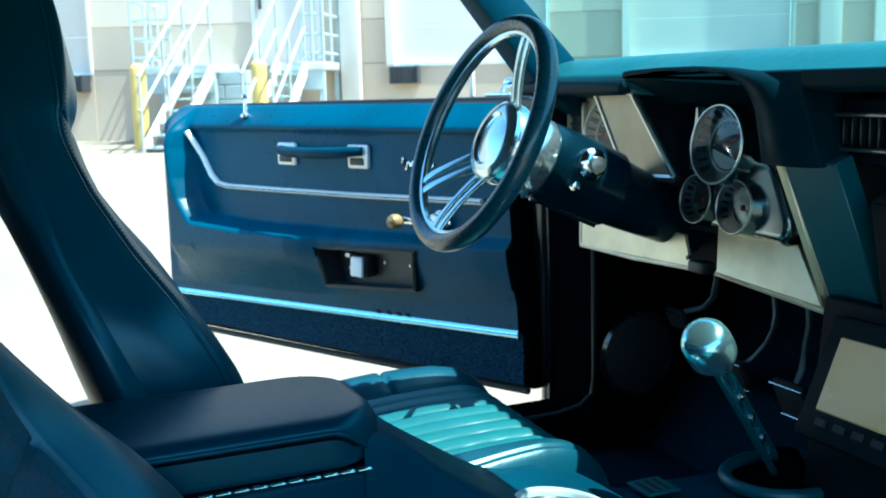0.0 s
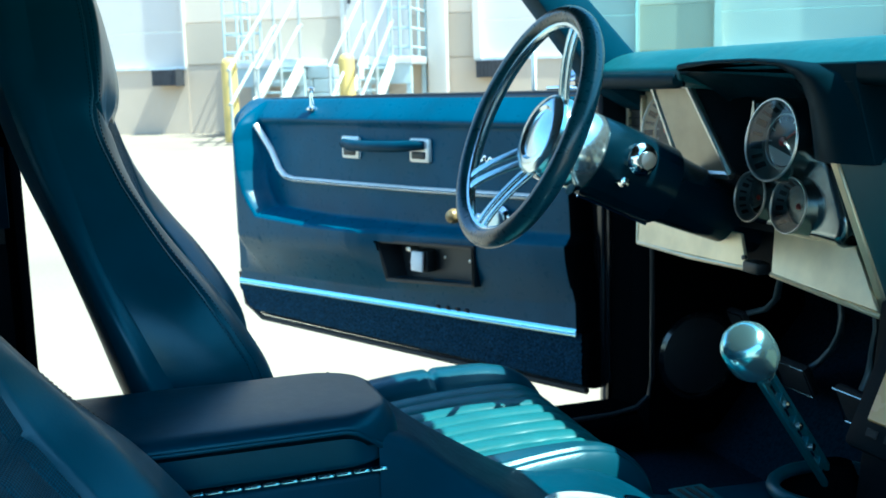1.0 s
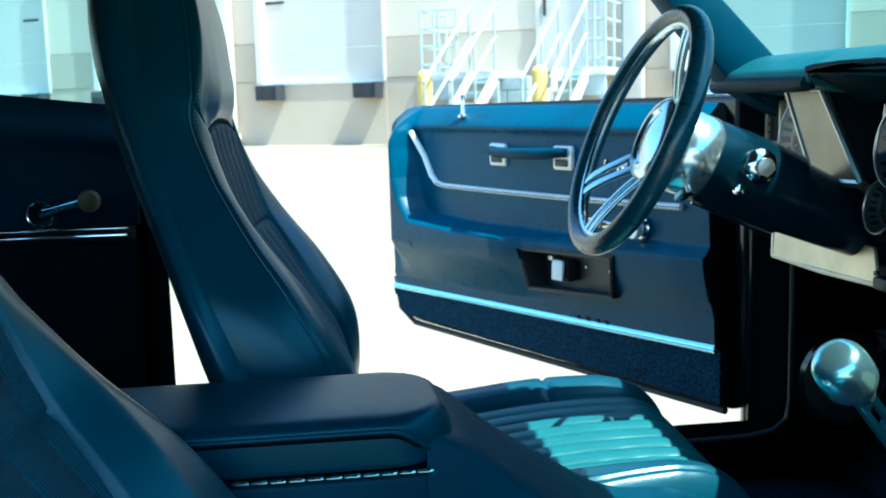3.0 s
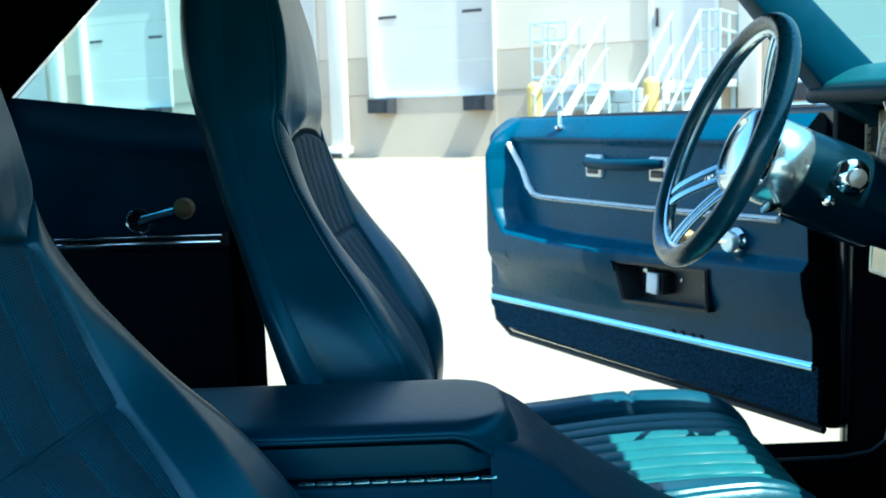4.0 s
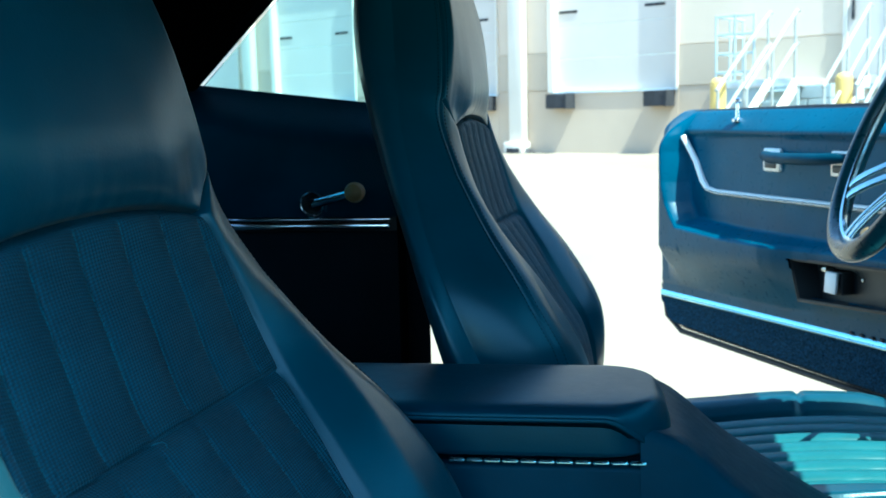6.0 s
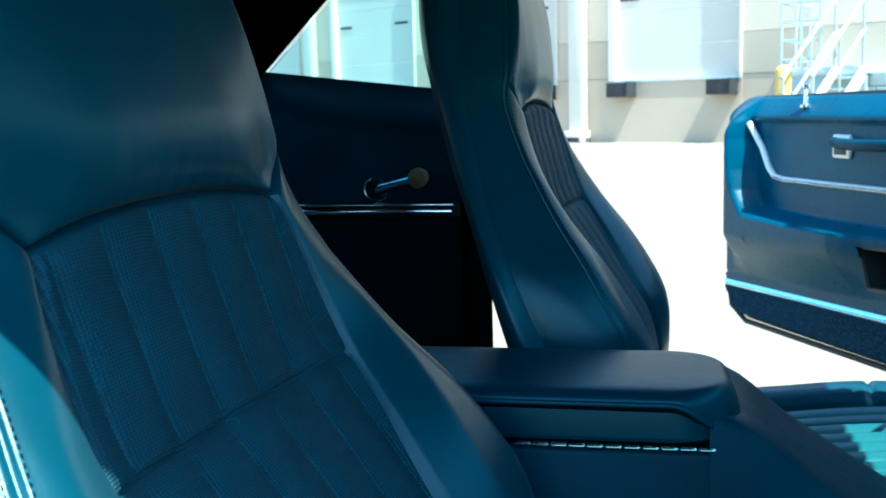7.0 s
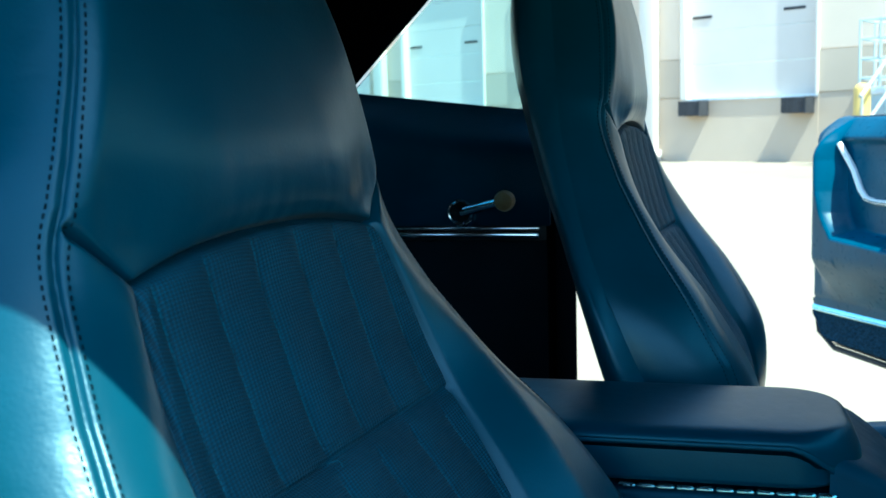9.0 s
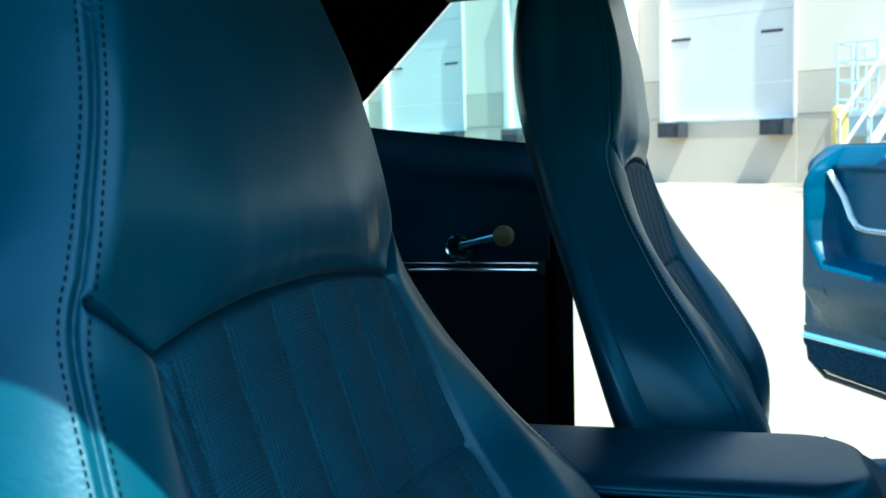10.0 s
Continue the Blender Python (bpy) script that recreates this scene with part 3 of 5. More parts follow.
def panel_w(u, z):
    """How far the moulded panel stands proud of the door at a place on it."""
    ledge = np.interp(u, [0.0, 0.513, 0.87, 1.146, 1.4], [0.680, 0.664, 0.660, 0.668, 0.70])
    left = np.interp(z, [0.60, 0.662, 0.69, 0.72, 0.776, 0.86, 1.0], [1.08, 1.10, 1.13, 1.155, 1.178, 1.196, 1.205])
    fade = np.interp(u, [-0.05, 0.12, 0.40, 0.53, 0.60, 0.66, 0.70], [0.15, 0.30, 0.42, 0.52, 0.66, 0.90, 1.0])
    s1 = sstep((ledge - z) / 0.026 + 0.5)
    s2 = sstep((u - left) / 0.034 + 0.5)
    proud = 0.02 + 0.086 * fade
    low = 0.010 + (proud - 0.010) * sstep((z - strip_z(u)) / 0.17)
    deep = 0.018 + 0.014 * sstep((0.90 - z) / 0.26) * fade
    w = deep + (low - deep) * s1
    w = np.maximum(w, 0.018 + (0.106 - 0.018) * s2 * sstep((z - 0.5) / 0.1))
    w = w - 0.9 * np.maximum(w - 0.022, 0) * sstep((u - 1.195) / 0.115)
    # sloping pad along the top
    s3 = sstep((z - 0.912) / 0.022 + 0.5)
    pad = 0.038 - 0.074 * np.clip((z - 0.908) / 0.078, 0, 1) ** 1.2
    s3 = s3 * (1 - s2) + sstep((z - 0.865) / 0.115) * s2
    return w + (pad - w) * s3


def door_grid(z_lo, z_hi, nu, nz, wfun, corner=0.0):
    us = np.linspace(U0, U1, nu)
    t = np.linspace(0, 1, nz)
    u = np.repeat(us[None], nz, 0)
    lo, hi = z_lo(us), z_hi(us)
    z = lo[None] + (hi - lo)[None] * t[:, None]
    w = wfun(u, z)
    return u, z, w


nu, nz = 300, 110
u, z, w = door_grid(strip_z, top_z, nu, nz, panel_w)
edge_r = np.minimum(U1 - u, u - U0)
w = w - 0.05 * (1 - np.sqrt(np.clip(1 - (1 - np.clip(edge_r / 0.03, 0, 1)) ** 2, 0, 1)))
tz = top_z(u) - z
w = w - 0.012 * (1 - np.sqrt(np.clip(1 - (1 - np.clip(tz / 0.010, 0, 1)) ** 2, 0, 1)))
# the rear edge leans in towards the top
lean = np.interp(z, [0.43, 0.50, 0.65, 0.86, 0.93, 0.98], [0.012, 0.030, 0.055, 0.060, 0.060, 0.095])
u = u - np.where(u > 1.28, ((u - 1.28) / 0.105) ** 1.0 * lean, 0)
u = u + np.where(u < 0.12, (0.12 - u) / 0.13 * 0.035 * sstep((z - 0.45) / 0.5), 0)
keep = np.ones((nz, nu), bool)
POCKET = [(0.297, 0.549), (0.594, 0.530), (0.619, 0.631), (0.287, 0.646)]


def in_quad(pu, pz, quad):
    inside = np.ones(np.shape(pu), bool)
    for i in range(4):
        a, b = quad[i], quad[(i + 1) % 4]
        inside &= ((b[0] - a[0]) * (pz - a[1]) - (b[1] - a[1]) * (pu - a[0])) > 0
    return inside


keep &= ~in_quad(u, z, [(0.303, 0.554), (0.588, 0.536), (0.612, 0.626), (0.294, 0.640)])
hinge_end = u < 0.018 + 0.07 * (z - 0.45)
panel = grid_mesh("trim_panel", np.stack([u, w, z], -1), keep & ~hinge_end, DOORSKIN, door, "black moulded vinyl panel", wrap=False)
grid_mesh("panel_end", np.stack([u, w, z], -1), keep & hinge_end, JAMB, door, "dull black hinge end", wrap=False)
# pocket
bm = bmesh.new()
face_w = (0.052, 0.066, 0.074, 0.062)
a = [bm.verts.new((p[0], f, p[1])) for p, f in zip(POCKET, face_w)]
ctr = (sum(p[0] for p in POCKET) / 4, sum(p[1] for p in POCKET) / 4)
ins = [(ctr[0] + (p[0] - ctr[0]) * 0.955, ctr[1] + (p[1] - ctr[1]) * 0.86) for p in POCKET]
b = [bm.verts.new((p[0], f, p[1])) for p, f in zip(ins, face_w)]
c = [bm.verts.new((p[0] + (0.006 if i in (0, 3) else -0.014), 0.012, p[1])) for i, p in enumerate(ins)]
o = [bm.verts.new((p[0], 0.0, p[1])) for p in POCKET]
for i in range(4):
    j = (i + 1) % 4
    bm.faces.new((o[i], o[j], a[j], a[i]))
    bm.faces.new((a[i], a[j], b[j], b[i]))
    bm.faces.new((b[i], b[j], c[j], c[i]))
bm.faces.new(c)
bmesh.ops.recalc_face_normals(bm, faces=bm.faces)
bmesh.ops.bevel(bm, geom=[e for e in bm.edges if all(v in a or v in b for v in e.verts)], offset=0.003, segments=2, affect="EDGES")
part("pocket", bm, PLASTIC, door, "black recessed latch pocket")
latch = part("latch_lever", prism([(0.048, 0.564), (0.056, 0.565), (0.053, 0.613), (0.044, 0.613)], "x", 0.468, 0.510, 0.0035, 2), WHITE, door, "white release lever")
part("latch_surround", box((0.462, 0.012, 0.563), (0.516, 0.042, 0.615), 0.004, 2), RUBBER, door)
part("latch_lock", box((0.530, 0.012, 0.605), (0.550, 0.036, 0.617), 0.004, 2), BRUSHED, door)
for pu, pz in ((0.345, 0.60), (0.43, 0.60), (0.555, 0.575)):
    part("screw", lathe([(0.004, 0.0), (0.004, 0.003), (0.002, 0.004)], Matrix.Translation((pu, 0.012, pz)) @ Matrix.Rotation(radians(-90), 4, "X"), 12), BRUSHED, door)
# carpeted base
def low_z(us):
    return 0.362 - 0.018 * us


nu2, nz2 = 360, 44
u, z, w = door_grid(lambda q: low_z(q) + 0.065 * sstep((q - 1.27) / 0.115) ** 2, lambda q: strip_z(q) - 0.004, nu2, nz2, lambda a, b: 0.008 + 0 * a)
fuzz = np.random.default_rng(3).normal(0, 0.0016, u.shape)
edge_r = np.minimum(np.minimum(U1 - u, u - U0), (z - z[0][None]) * 1.2)
w = w + fuzz - 0.03 * (1 - np.sqrt(np.clip(1 - (1 - np.clip(edge_r / 0.015, 0, 1)) ** 2, 0, 1)))
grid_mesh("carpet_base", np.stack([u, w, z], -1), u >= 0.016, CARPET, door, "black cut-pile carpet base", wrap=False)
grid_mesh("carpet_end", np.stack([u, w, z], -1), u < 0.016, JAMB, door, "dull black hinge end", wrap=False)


def swept(path, prof):
    """Moulding of one section along the door: path gives (u, z), prof (w, height) round the section."""
    bm = bmesh.new()
    rings = [[bm.verts.new((q, w0, z0 + d)) for w0, d in prof] for q, z0 in path]
    for a, b in zip(rings, rings[1:]):
        for i in range(len(prof)):
            j = (i + 1) % len(prof)
            bm.faces.new((a[i], a[j], b[j], b[i]))
    bm.faces.new(rings[0])
    bm.faces.new(rings[-1][::-1])
    bmesh.ops.recalc_face_normals(bm, faces=bm.faces)
    return bm


run = [(q, strip_z(q)) for q in np.linspace(0.022, 1.352, 40)]
part("lower_moulding", swept(run, [(0.004, 0.012), (0.012, 0.0125), (0.022, 0.001), (0.0225, -0.002), (0.006, -0.003)]), MOULDING, door, "bright sloping lower moulding")
part("lower_moulding", swept(run, [(0.004, -0.004), (0.020, -0.0045), (0.0215, -0.007), (0.020, -0.0105), (0.004, -0.011)]), MOULDING, door, "bright lower bead")
for q in (0.455, 0.42, 0.385, 0.355):
    part("moulding_clip", box((q - 0.007, 0.010, strip_z(q) + 0.006), (q + 0.007, 0.0225, strip_z(q) + 0.0135), 0.002, 1), RUBBER, door)
part("weatherstrip", tube([(0.02, -0.012, 0.352), (0.6, -0.010, 0.338), (1.28, -0.010, 0.322), (1.365, -0.010, 0.355), (1.395, -0.012, 0.45)], 0.008, 8), RUBBER, door, "rubber door seal")
part("door_skin_lip", box((1.20, -0.165, 0.300), (1.40, -0.13, 0.345), 0.006), PAINT, door)
part("window_felt", tube([(0.02, -0.030, 0.982), (0.7, -0.030, 0.977), (1.24, -0.030, 0.970)], 0.006, 8), RUBBER, door)
# bright bent strip
pts = [(1.19, 0.903), (1.135, 0.835), (1.092, 0.783), (1.062, 0.763), (1.02, 0.757), (0.8, 0.757), (0.5, 0.758), (0.11, 0.764)]
part("chrome_strip", tube([(a, float(panel_w(a, b)) + 0.005, b) for a, b in pts], 0.0090, 10, flat=0.8), STAINLESS, door, "bright bent moulding")
part("chrome_strip_inlay", tube([(a, float(panel_w(a, b)) + 0.0125, b) for a, b in pts[3:]], 0.0018, 6), PLASTIC, door)
# pull handle
for pu in (0.765, 0.497):
    part("pull_mount", box((pu - 0.036, 0.017, 0.822), (pu + 0.036, 0.030, 0.880), 0.006, 2), STAINLESS, door, "chrome handle mount")
    part("pull_mount_inset", box((pu - 0.024, 0.028, 0.831), (pu + 0.024, 0.033, 0.848), 0.003, 2), PLASTIC, door)
part("pull_strap", tube([(0.79, 0.030, 0.862), (0.765, 0.046, 0.862), (0.72, 0.060, 0.859), (0.63, 0.066, 0.859), (0.54, 0.060, 0.861), (0.497, 0.046, 0.864), (0.475, 0.030, 0.864)], [0.010, 0.0125, 0.0135, 0.0135, 0.0135, 0.0125, 0.010], 14), VINYL, door, "black padded pull handle")
# script badge drawn as a plain looping ribbon
loop = []
for k in range(60):
    t = k / 59
    loop.append((0.354 - 0.100 * t, 0.0205, 0.838 + 0.008 * math.sin(t * 38) * (1.6 if t < 0.15 else 0.8) + 0.002 * math.cos(t * 19)))
part("badge", tube(loop, 0.0022, 6), CHROME, door, "small bright script badge")
pin = lathe([(0.015, 0.0), (0.015, 0.006), (0.006, 0.010), (0.0048, 0.046), (0.0088, 0.050), (0.0095, 0.058), (0.004, 0.061)], Matrix.Translation((0.950, 0.010, 0.944)), 18)
part("lock_knob", pin, CHROME, door, "chrome lock pin")
window_crank(DOOR @ Matrix.Translation((0.231, 0.024, 0.711)) @ Matrix.Rotation(radians(-90), 4, "X"), "chrome window crank with an amber knob on the open door", radians(-3), RINGMETAL)
# outside mirror on the door
mirror = thing("door_mirror", DOOR @ Matrix.Translation((0.12, -0.06, 0.986)), "chrome outside mirror on the open door", "mirror")
part("base", box((-0.035, -0.02, 0.0), (0.035, 0.02, 0.010), 0.004), CHROME, mirror)
part("stem", tube([(0.0, 0, 0.008), (0.0, -0.01, 0.022), (-0.02, -0.02, 0.030)], 0.007, 8), CHROME, mirror)
part("head", box((-0.075, -0.040, 0.018), (0.015, -0.016, 0.042), 0.010, 3), CHROME, mirror)
part("blade", box((0.085, -0.010, 0.0), (0.097, 0.0, 0.085), 0.004, 2), STAINLESS, mirror, "bright upright post")

# ---- front seats ----
# heights over the seat's hinge line, with the place forward of it, the half width or the swell there
FRONT = [(-0.12, 0.0428), (-0.06, 0.053), (0.0, 0.053), (0.06, 0.0367), (0.11, 0.0059), (0.17, -0.0295), (0.23, -0.0655), (0.30, -0.0891), (0.375, -0.109), (0.43, -0.1045), (0.50, -0.1099), (0.56, -0.1249), (0.62, -0.1417), (0.655, -0.161)]
REAR = [(-0.12, -0.0774), (0.0, -0.0999), (0.07, -0.1224), (0.155, -0.1495), (0.24, -0.1814), (0.316, -0.2137), (0.383, -0.2358), (0.43, -0.2489), (0.50, -0.2585), (0.58, -0.2543), (0.63, -0.2423), (0.655, -0.2234)]
WIDE = [(-0.12, 0.2383), (-0.06, 0.2687), (0.0, 0.2905), (0.08, 0.3041), (0.16, 0.2982), (0.24, 0.2653), (0.31, 0.2322), (0.36, 0.2099), (0.40, 0.1941), (0.46, 0.1641), (0.53, 0.1407), (0.58, 0.1263), (0.62, 0.1066), (0.655, 0.0613)]
BOLSTER = [(-0.12, 0.009), (-0.04, 0.0114), (0.0, 0.0155), (0.05, 0.0252), (0.10, 0.0348), (0.16, 0.0348), (0.23, 0.0259), (0.30, 0.0113), (0.375, 0.0004), (0.42, -0.0032), (0.66, 0.0026)]
INSERT_HALF = [(-0.12, 0.1603), (0.10, 0.1365), (0.25, 0.1585), (0.33, 0.1493), (0.40, 0.1295)]
EDGE_INSET = [(-0.12, 0.0323), (0.10, 0.032), (0.25, 0.034), (0.33, 0.023), (0.40, 0.0125), (0.50, 0.0085), (0.655, 0.012)]
ROUND = [(-0.12, 0.44), (0.10, 0.225), (0.30, 0.30), (0.40, 0.125), (0.655, 0.17)]
DISH = [(-0.12, 0.0), (0.10, 0.0), (0.22, 0.006), (0.36, 0.0009), (0.44, 0.0)]
SPLIT, SEAM, FLUTE = 0.2215, 0.366, 0.0526


def insert_top(y):
    return 0.3704 - 0.0165 * (np.abs(y) / 0.15) ** 2.4


def groove(d, width=0.0035):
    return np.exp(-(d / width) ** 2)


def swell(t):
    """Bulge that rises from a seam and dies away."""
    t = np.maximum(t, 0)
    return t * np.exp(1 - t)


def seam_z(y, hw):
    """Height of the seam under the headrest, across the backrest and out over its shoulders."""
    a = np.abs(y)
    return np.where(a < hw, insert_top(y), insert_top(hw) + 1.08 * (a - hw) * (1 - 2.2 * (a - hw)))


def dashes(bm, line, step, share, r):
    """Stitches of even length along a line of places."""
    acc, pts = 0.0, [line[0]]
    for a, b in zip(line, line[1:]):
        seglen = (b - a).length
        while seglen > 0 and acc + seglen >= step:
            f = (step - acc) / seglen
            a = a + (b - a) * f
            seglen *= 1 - f
            pts.append(a)
            acc = 0.0
        acc += seglen
    for a, b in zip(pts, pts[1:]):
        add_stitch(bm, a, a + (b - a) * share, r)


def seat_back(seat, frayed):
    nf, ns, nb = 288, 40, 30
    u = np.linspace(0, 1, 64)
    h = np.concatenate([np.linspace(-0.12, SPLIT, 96), SPLIT + (SEAM - SPLIT) * (1 - (1 - u[:56] / u[55]) ** 1.7)[1:], SEAM + (0.60 - SEAM) * (u ** 1.7)[1:], np.linspace(0.60, 0.655, 22)[1:]])
    i_split, i_seam = 95, 95 + 55
    H = h[:, None]
    near = np.exp(-((H - SEAM) / 0.070) ** 2)
    wide, hw = smooth_interp(H, WIDE), smooth_interp(H, INSERT_HALF)
    for _ in range(6):
        wide = smooth_interp(H + (seam_z(wide, hw) - SEAM) * near, WIDE)
        hw = smooth_interp(H + (seam_z(hw, hw) - SEAM) * near, INSERT_HALF)
    # columns: the insert takes the middle, the bolsters the rest, finer at the edges
    half = nf // 2
    n_in = 84
    inner = np.linspace(0, 1, n_in + 1)[1:] - 0.5 / n_in * np.linspace(1, 0, n_in)
    outer = 1 - (1 - np.linspace(0, 1, half - n_in + 1)[1:]) ** 1.7
    right = np.concatenate([hw * inner[None], hw + (wide - hw) * outer[None]], 1)
    yf = np.concatenate([-right[:, ::-1], right], 1)
    ka = half - n_in
    Z = H + (seam_z(yf, hw) - SEAM) * near
    front, rear, bol = smooth_interp(Z, FRONT), smooth_interp(h, REAR)[:, None], smooth_interp(Z, BOLSTER)
    depth = (front - rear) / 2
    rel = np.abs(yf) / wide
    rad = interp(Z, ROUND)
    drop = np.clip((rel - (1 - rad)) / rad, 0, 1)
    xf = front - depth * (1 - np.sqrt(np.clip(1 - drop ** interp(Z, [(0.25, 2.2), (0.40, 2.4)]), 0, 1)))
    side = sstep((np.abs(yf) - hw + 0.014) / 0.068)
    xf = xf + bol * side * (1 - drop**3) - interp(Z, DISH) * np.clip(1 - (yf / hw) ** 2, 0, 1)
    top = seam_z(yf, hw)
    # the headrest's fullness follows the seam, its corners eased with height
    eased = top
    for _ in range(3):
        pad = np.pad(eased, ((0, 0), (20, 20)), "edge")
        run = np.cumsum(np.pad(pad, ((0, 0), (1, 0))), 1)
        eased = (run[:, 41:] - run[:, :-41]) / 41
    eased = top + (eased - top) * sstep((Z - top) / 0.025)
    edge = wide - smooth_interp(Z, EDGE_INSET)
    within = sstep((edge - np.abs(yf)) / 0.003)
    taut = sstep((edge - np.abs(yf)) / 0.030)
    inside = np.zeros(yf.shape, bool)
    inside[: i_seam + 1, ka : nf - ka] = True
    # flutes
    ph = np.abs(np.cos(math.pi * yf / FLUTE))
    soft = sstep((hw - np.abs(yf)) / 0.006) * sstep((top - Z) / 0.010) * np.minimum(1, np.abs(Z - SPLIT) / 0.010)
    xf = xf + np.where(inside, 0.0062 * (np.power(ph, 0.42) - 0.6) * soft, 0)
    # seams
    g = groove(np.abs(yf) - hw, 0.0026) * (Z < top + 0.003) * 0.006
    g = np.maximum(g, groove(Z - top, 0.0023) * 0.009 * within)
    g = np.maximum(g, groove(Z - SPLIT, 0.0030) * (np.abs(yf) < hw) * 0.006)
    # full covers swell on either side of their seams
    xf = xf + 0.013 * swell((Z - eased) / 0.030) * sstep((edge - np.abs(yf)) / 0.10)
    xf = xf + 0.0025 * swell((np.abs(yf) - hw) / 0.014) * (Z < top) * sstep((0.40 - Z) / 0.08) * taut
    xf = xf + 0.003 * swell((top - Z) / 0.012) * taut
    wob = np.array([[noise.noise((a * 7, b * 9, 3.1)) for b in yf[0]] for a in h]) * 0.0008
    # small pulls gather along the shoulder seams
    pull = np.array([[noise.noise((a * 26, b * 60, 8.3)) for b in yf[0]] for a in h]) * 0.0010 * np.exp(-np.abs(Z - top) / 0.022) * ~inside
    xf = xf - g + wob + pull
    # sides and rear
    ts = np.linspace(0, 1, ns + 2)[1:-1] ** 1.4
    ze = (Z[:, -1:] - H) * (1 - ts[None]) ** 2
    back_x = rear + 0.03
    xs_r = xf[:, -1:] + (back_x - xf[:, -1:]) * ts[None]
    ys_r = wide * (1 + 0.06 * np.sin(math.pi * ts))[None]
    tb = np.linspace(1, -1, nb)
    yb = wide * tb[None] * 0.995
    xb = rear + 0.03 * np.abs(tb[None]) ** 3
    xs_l = (xf[:, :1] + (back_x - xf[:, :1]) * ts[None])[:, ::-1]
    ys_l = -ys_r[:, ::-1]
    X = np.concatenate([xf, xs_r, xb, xs_l], 1)
    Y = np.concatenate([yf, ys_r, yb, ys_l], 1)
    ZZ = np.concatenate([Z, H + ze, np.repeat(H, nb, 1), H + ze[:, ::-1]], 1)
    n = X.shape[1]
    # edge seam down both flanks, laid along the section, with a row of stitches on either side
    rows = {}
    for sgn in (-1, 1):
        cols = np.concatenate([np.arange(half, nf), np.arange(nf, nf + ns)]) if sgn > 0 else np.concatenate([np.arange(half - 1, -1, -1), np.arange(n - 1, n - ns - 1, -1)])
        sx, sy = X[:, cols], Y[:, cols]
        gx, gy = np.gradient(sx, axis=1), np.gradient(sy, axis=1)
        ln = np.maximum(np.hypot(gx, gy), 1e-9)
        nx, ny = sgn * gy / ln, -sgn * gx / ln
        arc = np.concatenate([np.zeros((len(h), 1)), np.cumsum(np.hypot(np.diff(sx, axis=1), np.diff(sy, axis=1)), 1)], 1)
        at = np.array([np.interp(edge[i, -1], np.abs(sy[i, :half]), arc[i, :half]) for i in range(len(h))])[:, None]
        d = arc - at
        dep = 0.0034 * groove(d, 0.0017) - 0.0004 * groove(np.abs(d) - 0.0038, 0.0024)
        X[:, cols], Y[:, cols] = sx - nx * dep, sy - ny * dep
        for off in (-0.0062, 0.0062):
            line = []
            for i in range(len(h)):
                q = at[i, 0] + off
                p = Vector([np.interp(q, arc[i], v[i][cols]) for v in (X, Y, ZZ)])
                line.append(p + Vector((np.interp(q, arc[i], nx[i]), np.interp(q, arc[i], ny[i]), 0)) * 0.0004)
            rows[sgn, off] = line
    co = np.stack([X, Y, ZZ], -1)
    across = np.roll(co, -1, 1) - np.roll(co, 1, 1)
    up = np.gradient(co, axis=0)
    nrm = np.cross(across, up)
    nrm /= np.maximum(np.linalg.norm(nrm, axis=-1, keepdims=True), 1e-9)
    r, c = np.arange(len(h))[:, None], np.arange(n)[None]
    lside, rside = (c >= n - ns - 1) & (r >= 0), (c >= nf - 1) & (c < nf + ns) & (r >= 0)
    fore = (c < nf - 1) & (r >= 0)
    mid = (c >= ka) & (c < nf - ka - 1) & (r >= 0)
    high = (r >= i_seam) & (c >= 0)
    for name, keep, material, label in (
            ("backrest", ~(fore | lside | rside), LEATHER, "black leather shell of the backrest"),
            ("headrest", fore & high, LEATHER, "smooth black leather headrest"),
            ("backrest_insert", mid & ~high & (r >= i_split), KNIT, "fluted perforated upper insert"),
            ("backrest_insert", mid & ~high & (r < i_split), KNIT, "fluted perforated lower insert"),
            ("side_bolster", fore & ~high & ~mid & (c > half), LEATHER, "smooth black leather bolster"),
            ("side_bolster", fore & ~high & ~mid & (c < half), LEATHER, "smooth black leather bolster"),
            ("side_panel", lside, LEATHER, "black leather side panel"),
            ("side_panel", rside, LEATHER, "black leather side panel")):
        grid_mesh(name, co, keep, material, seat, label, normals=nrm)
    # cap over the open top
    bm = bmesh.new()
    ring = [bm.verts.new(q) for q in co[-1]]
    bm.faces.new(ring)
    part("headrest_cap", bm, LEATHER, seat)
    for sgn in (-1, 1):
        bm = bmesh.new()
        for off in (-0.0062, 0.0062):
            dashes(bm, rows[sgn, off], 0.0050, 0.52, 0.00048)
        tagged(part("stitching", bm, THREAD, seat, "twin rows of dark stitches"), kind="stuff")
    # sewn lines between the flutes
    bm = bmesh.new()
    for k in range(6):
        y0 = FLUTE * (k - 2.5)
        for i0, i1 in ((2, i_split - 2), (i_split + 2, i_seam - 1)):
            line = []
            for i in range(i0, i1):
                if abs(y0) < hw[i, 0] - 0.002 and np.interp(y0, yf[i], top[i] - Z[i]) > 0.002:
                    line.append(Vector((np.interp(y0, yf[i], xf[i]) + 0.0002, y0, np.interp(y0, yf[i], Z[i]))))
            if len(line) > 2:
                dashes(bm, line, 0.0034, 0.72, 0.0005)
    tagged(part("flute_stitching", bm, PALETHREAD, seat, "thin blue-grey stitch lines between flutes"), kind="stuff")
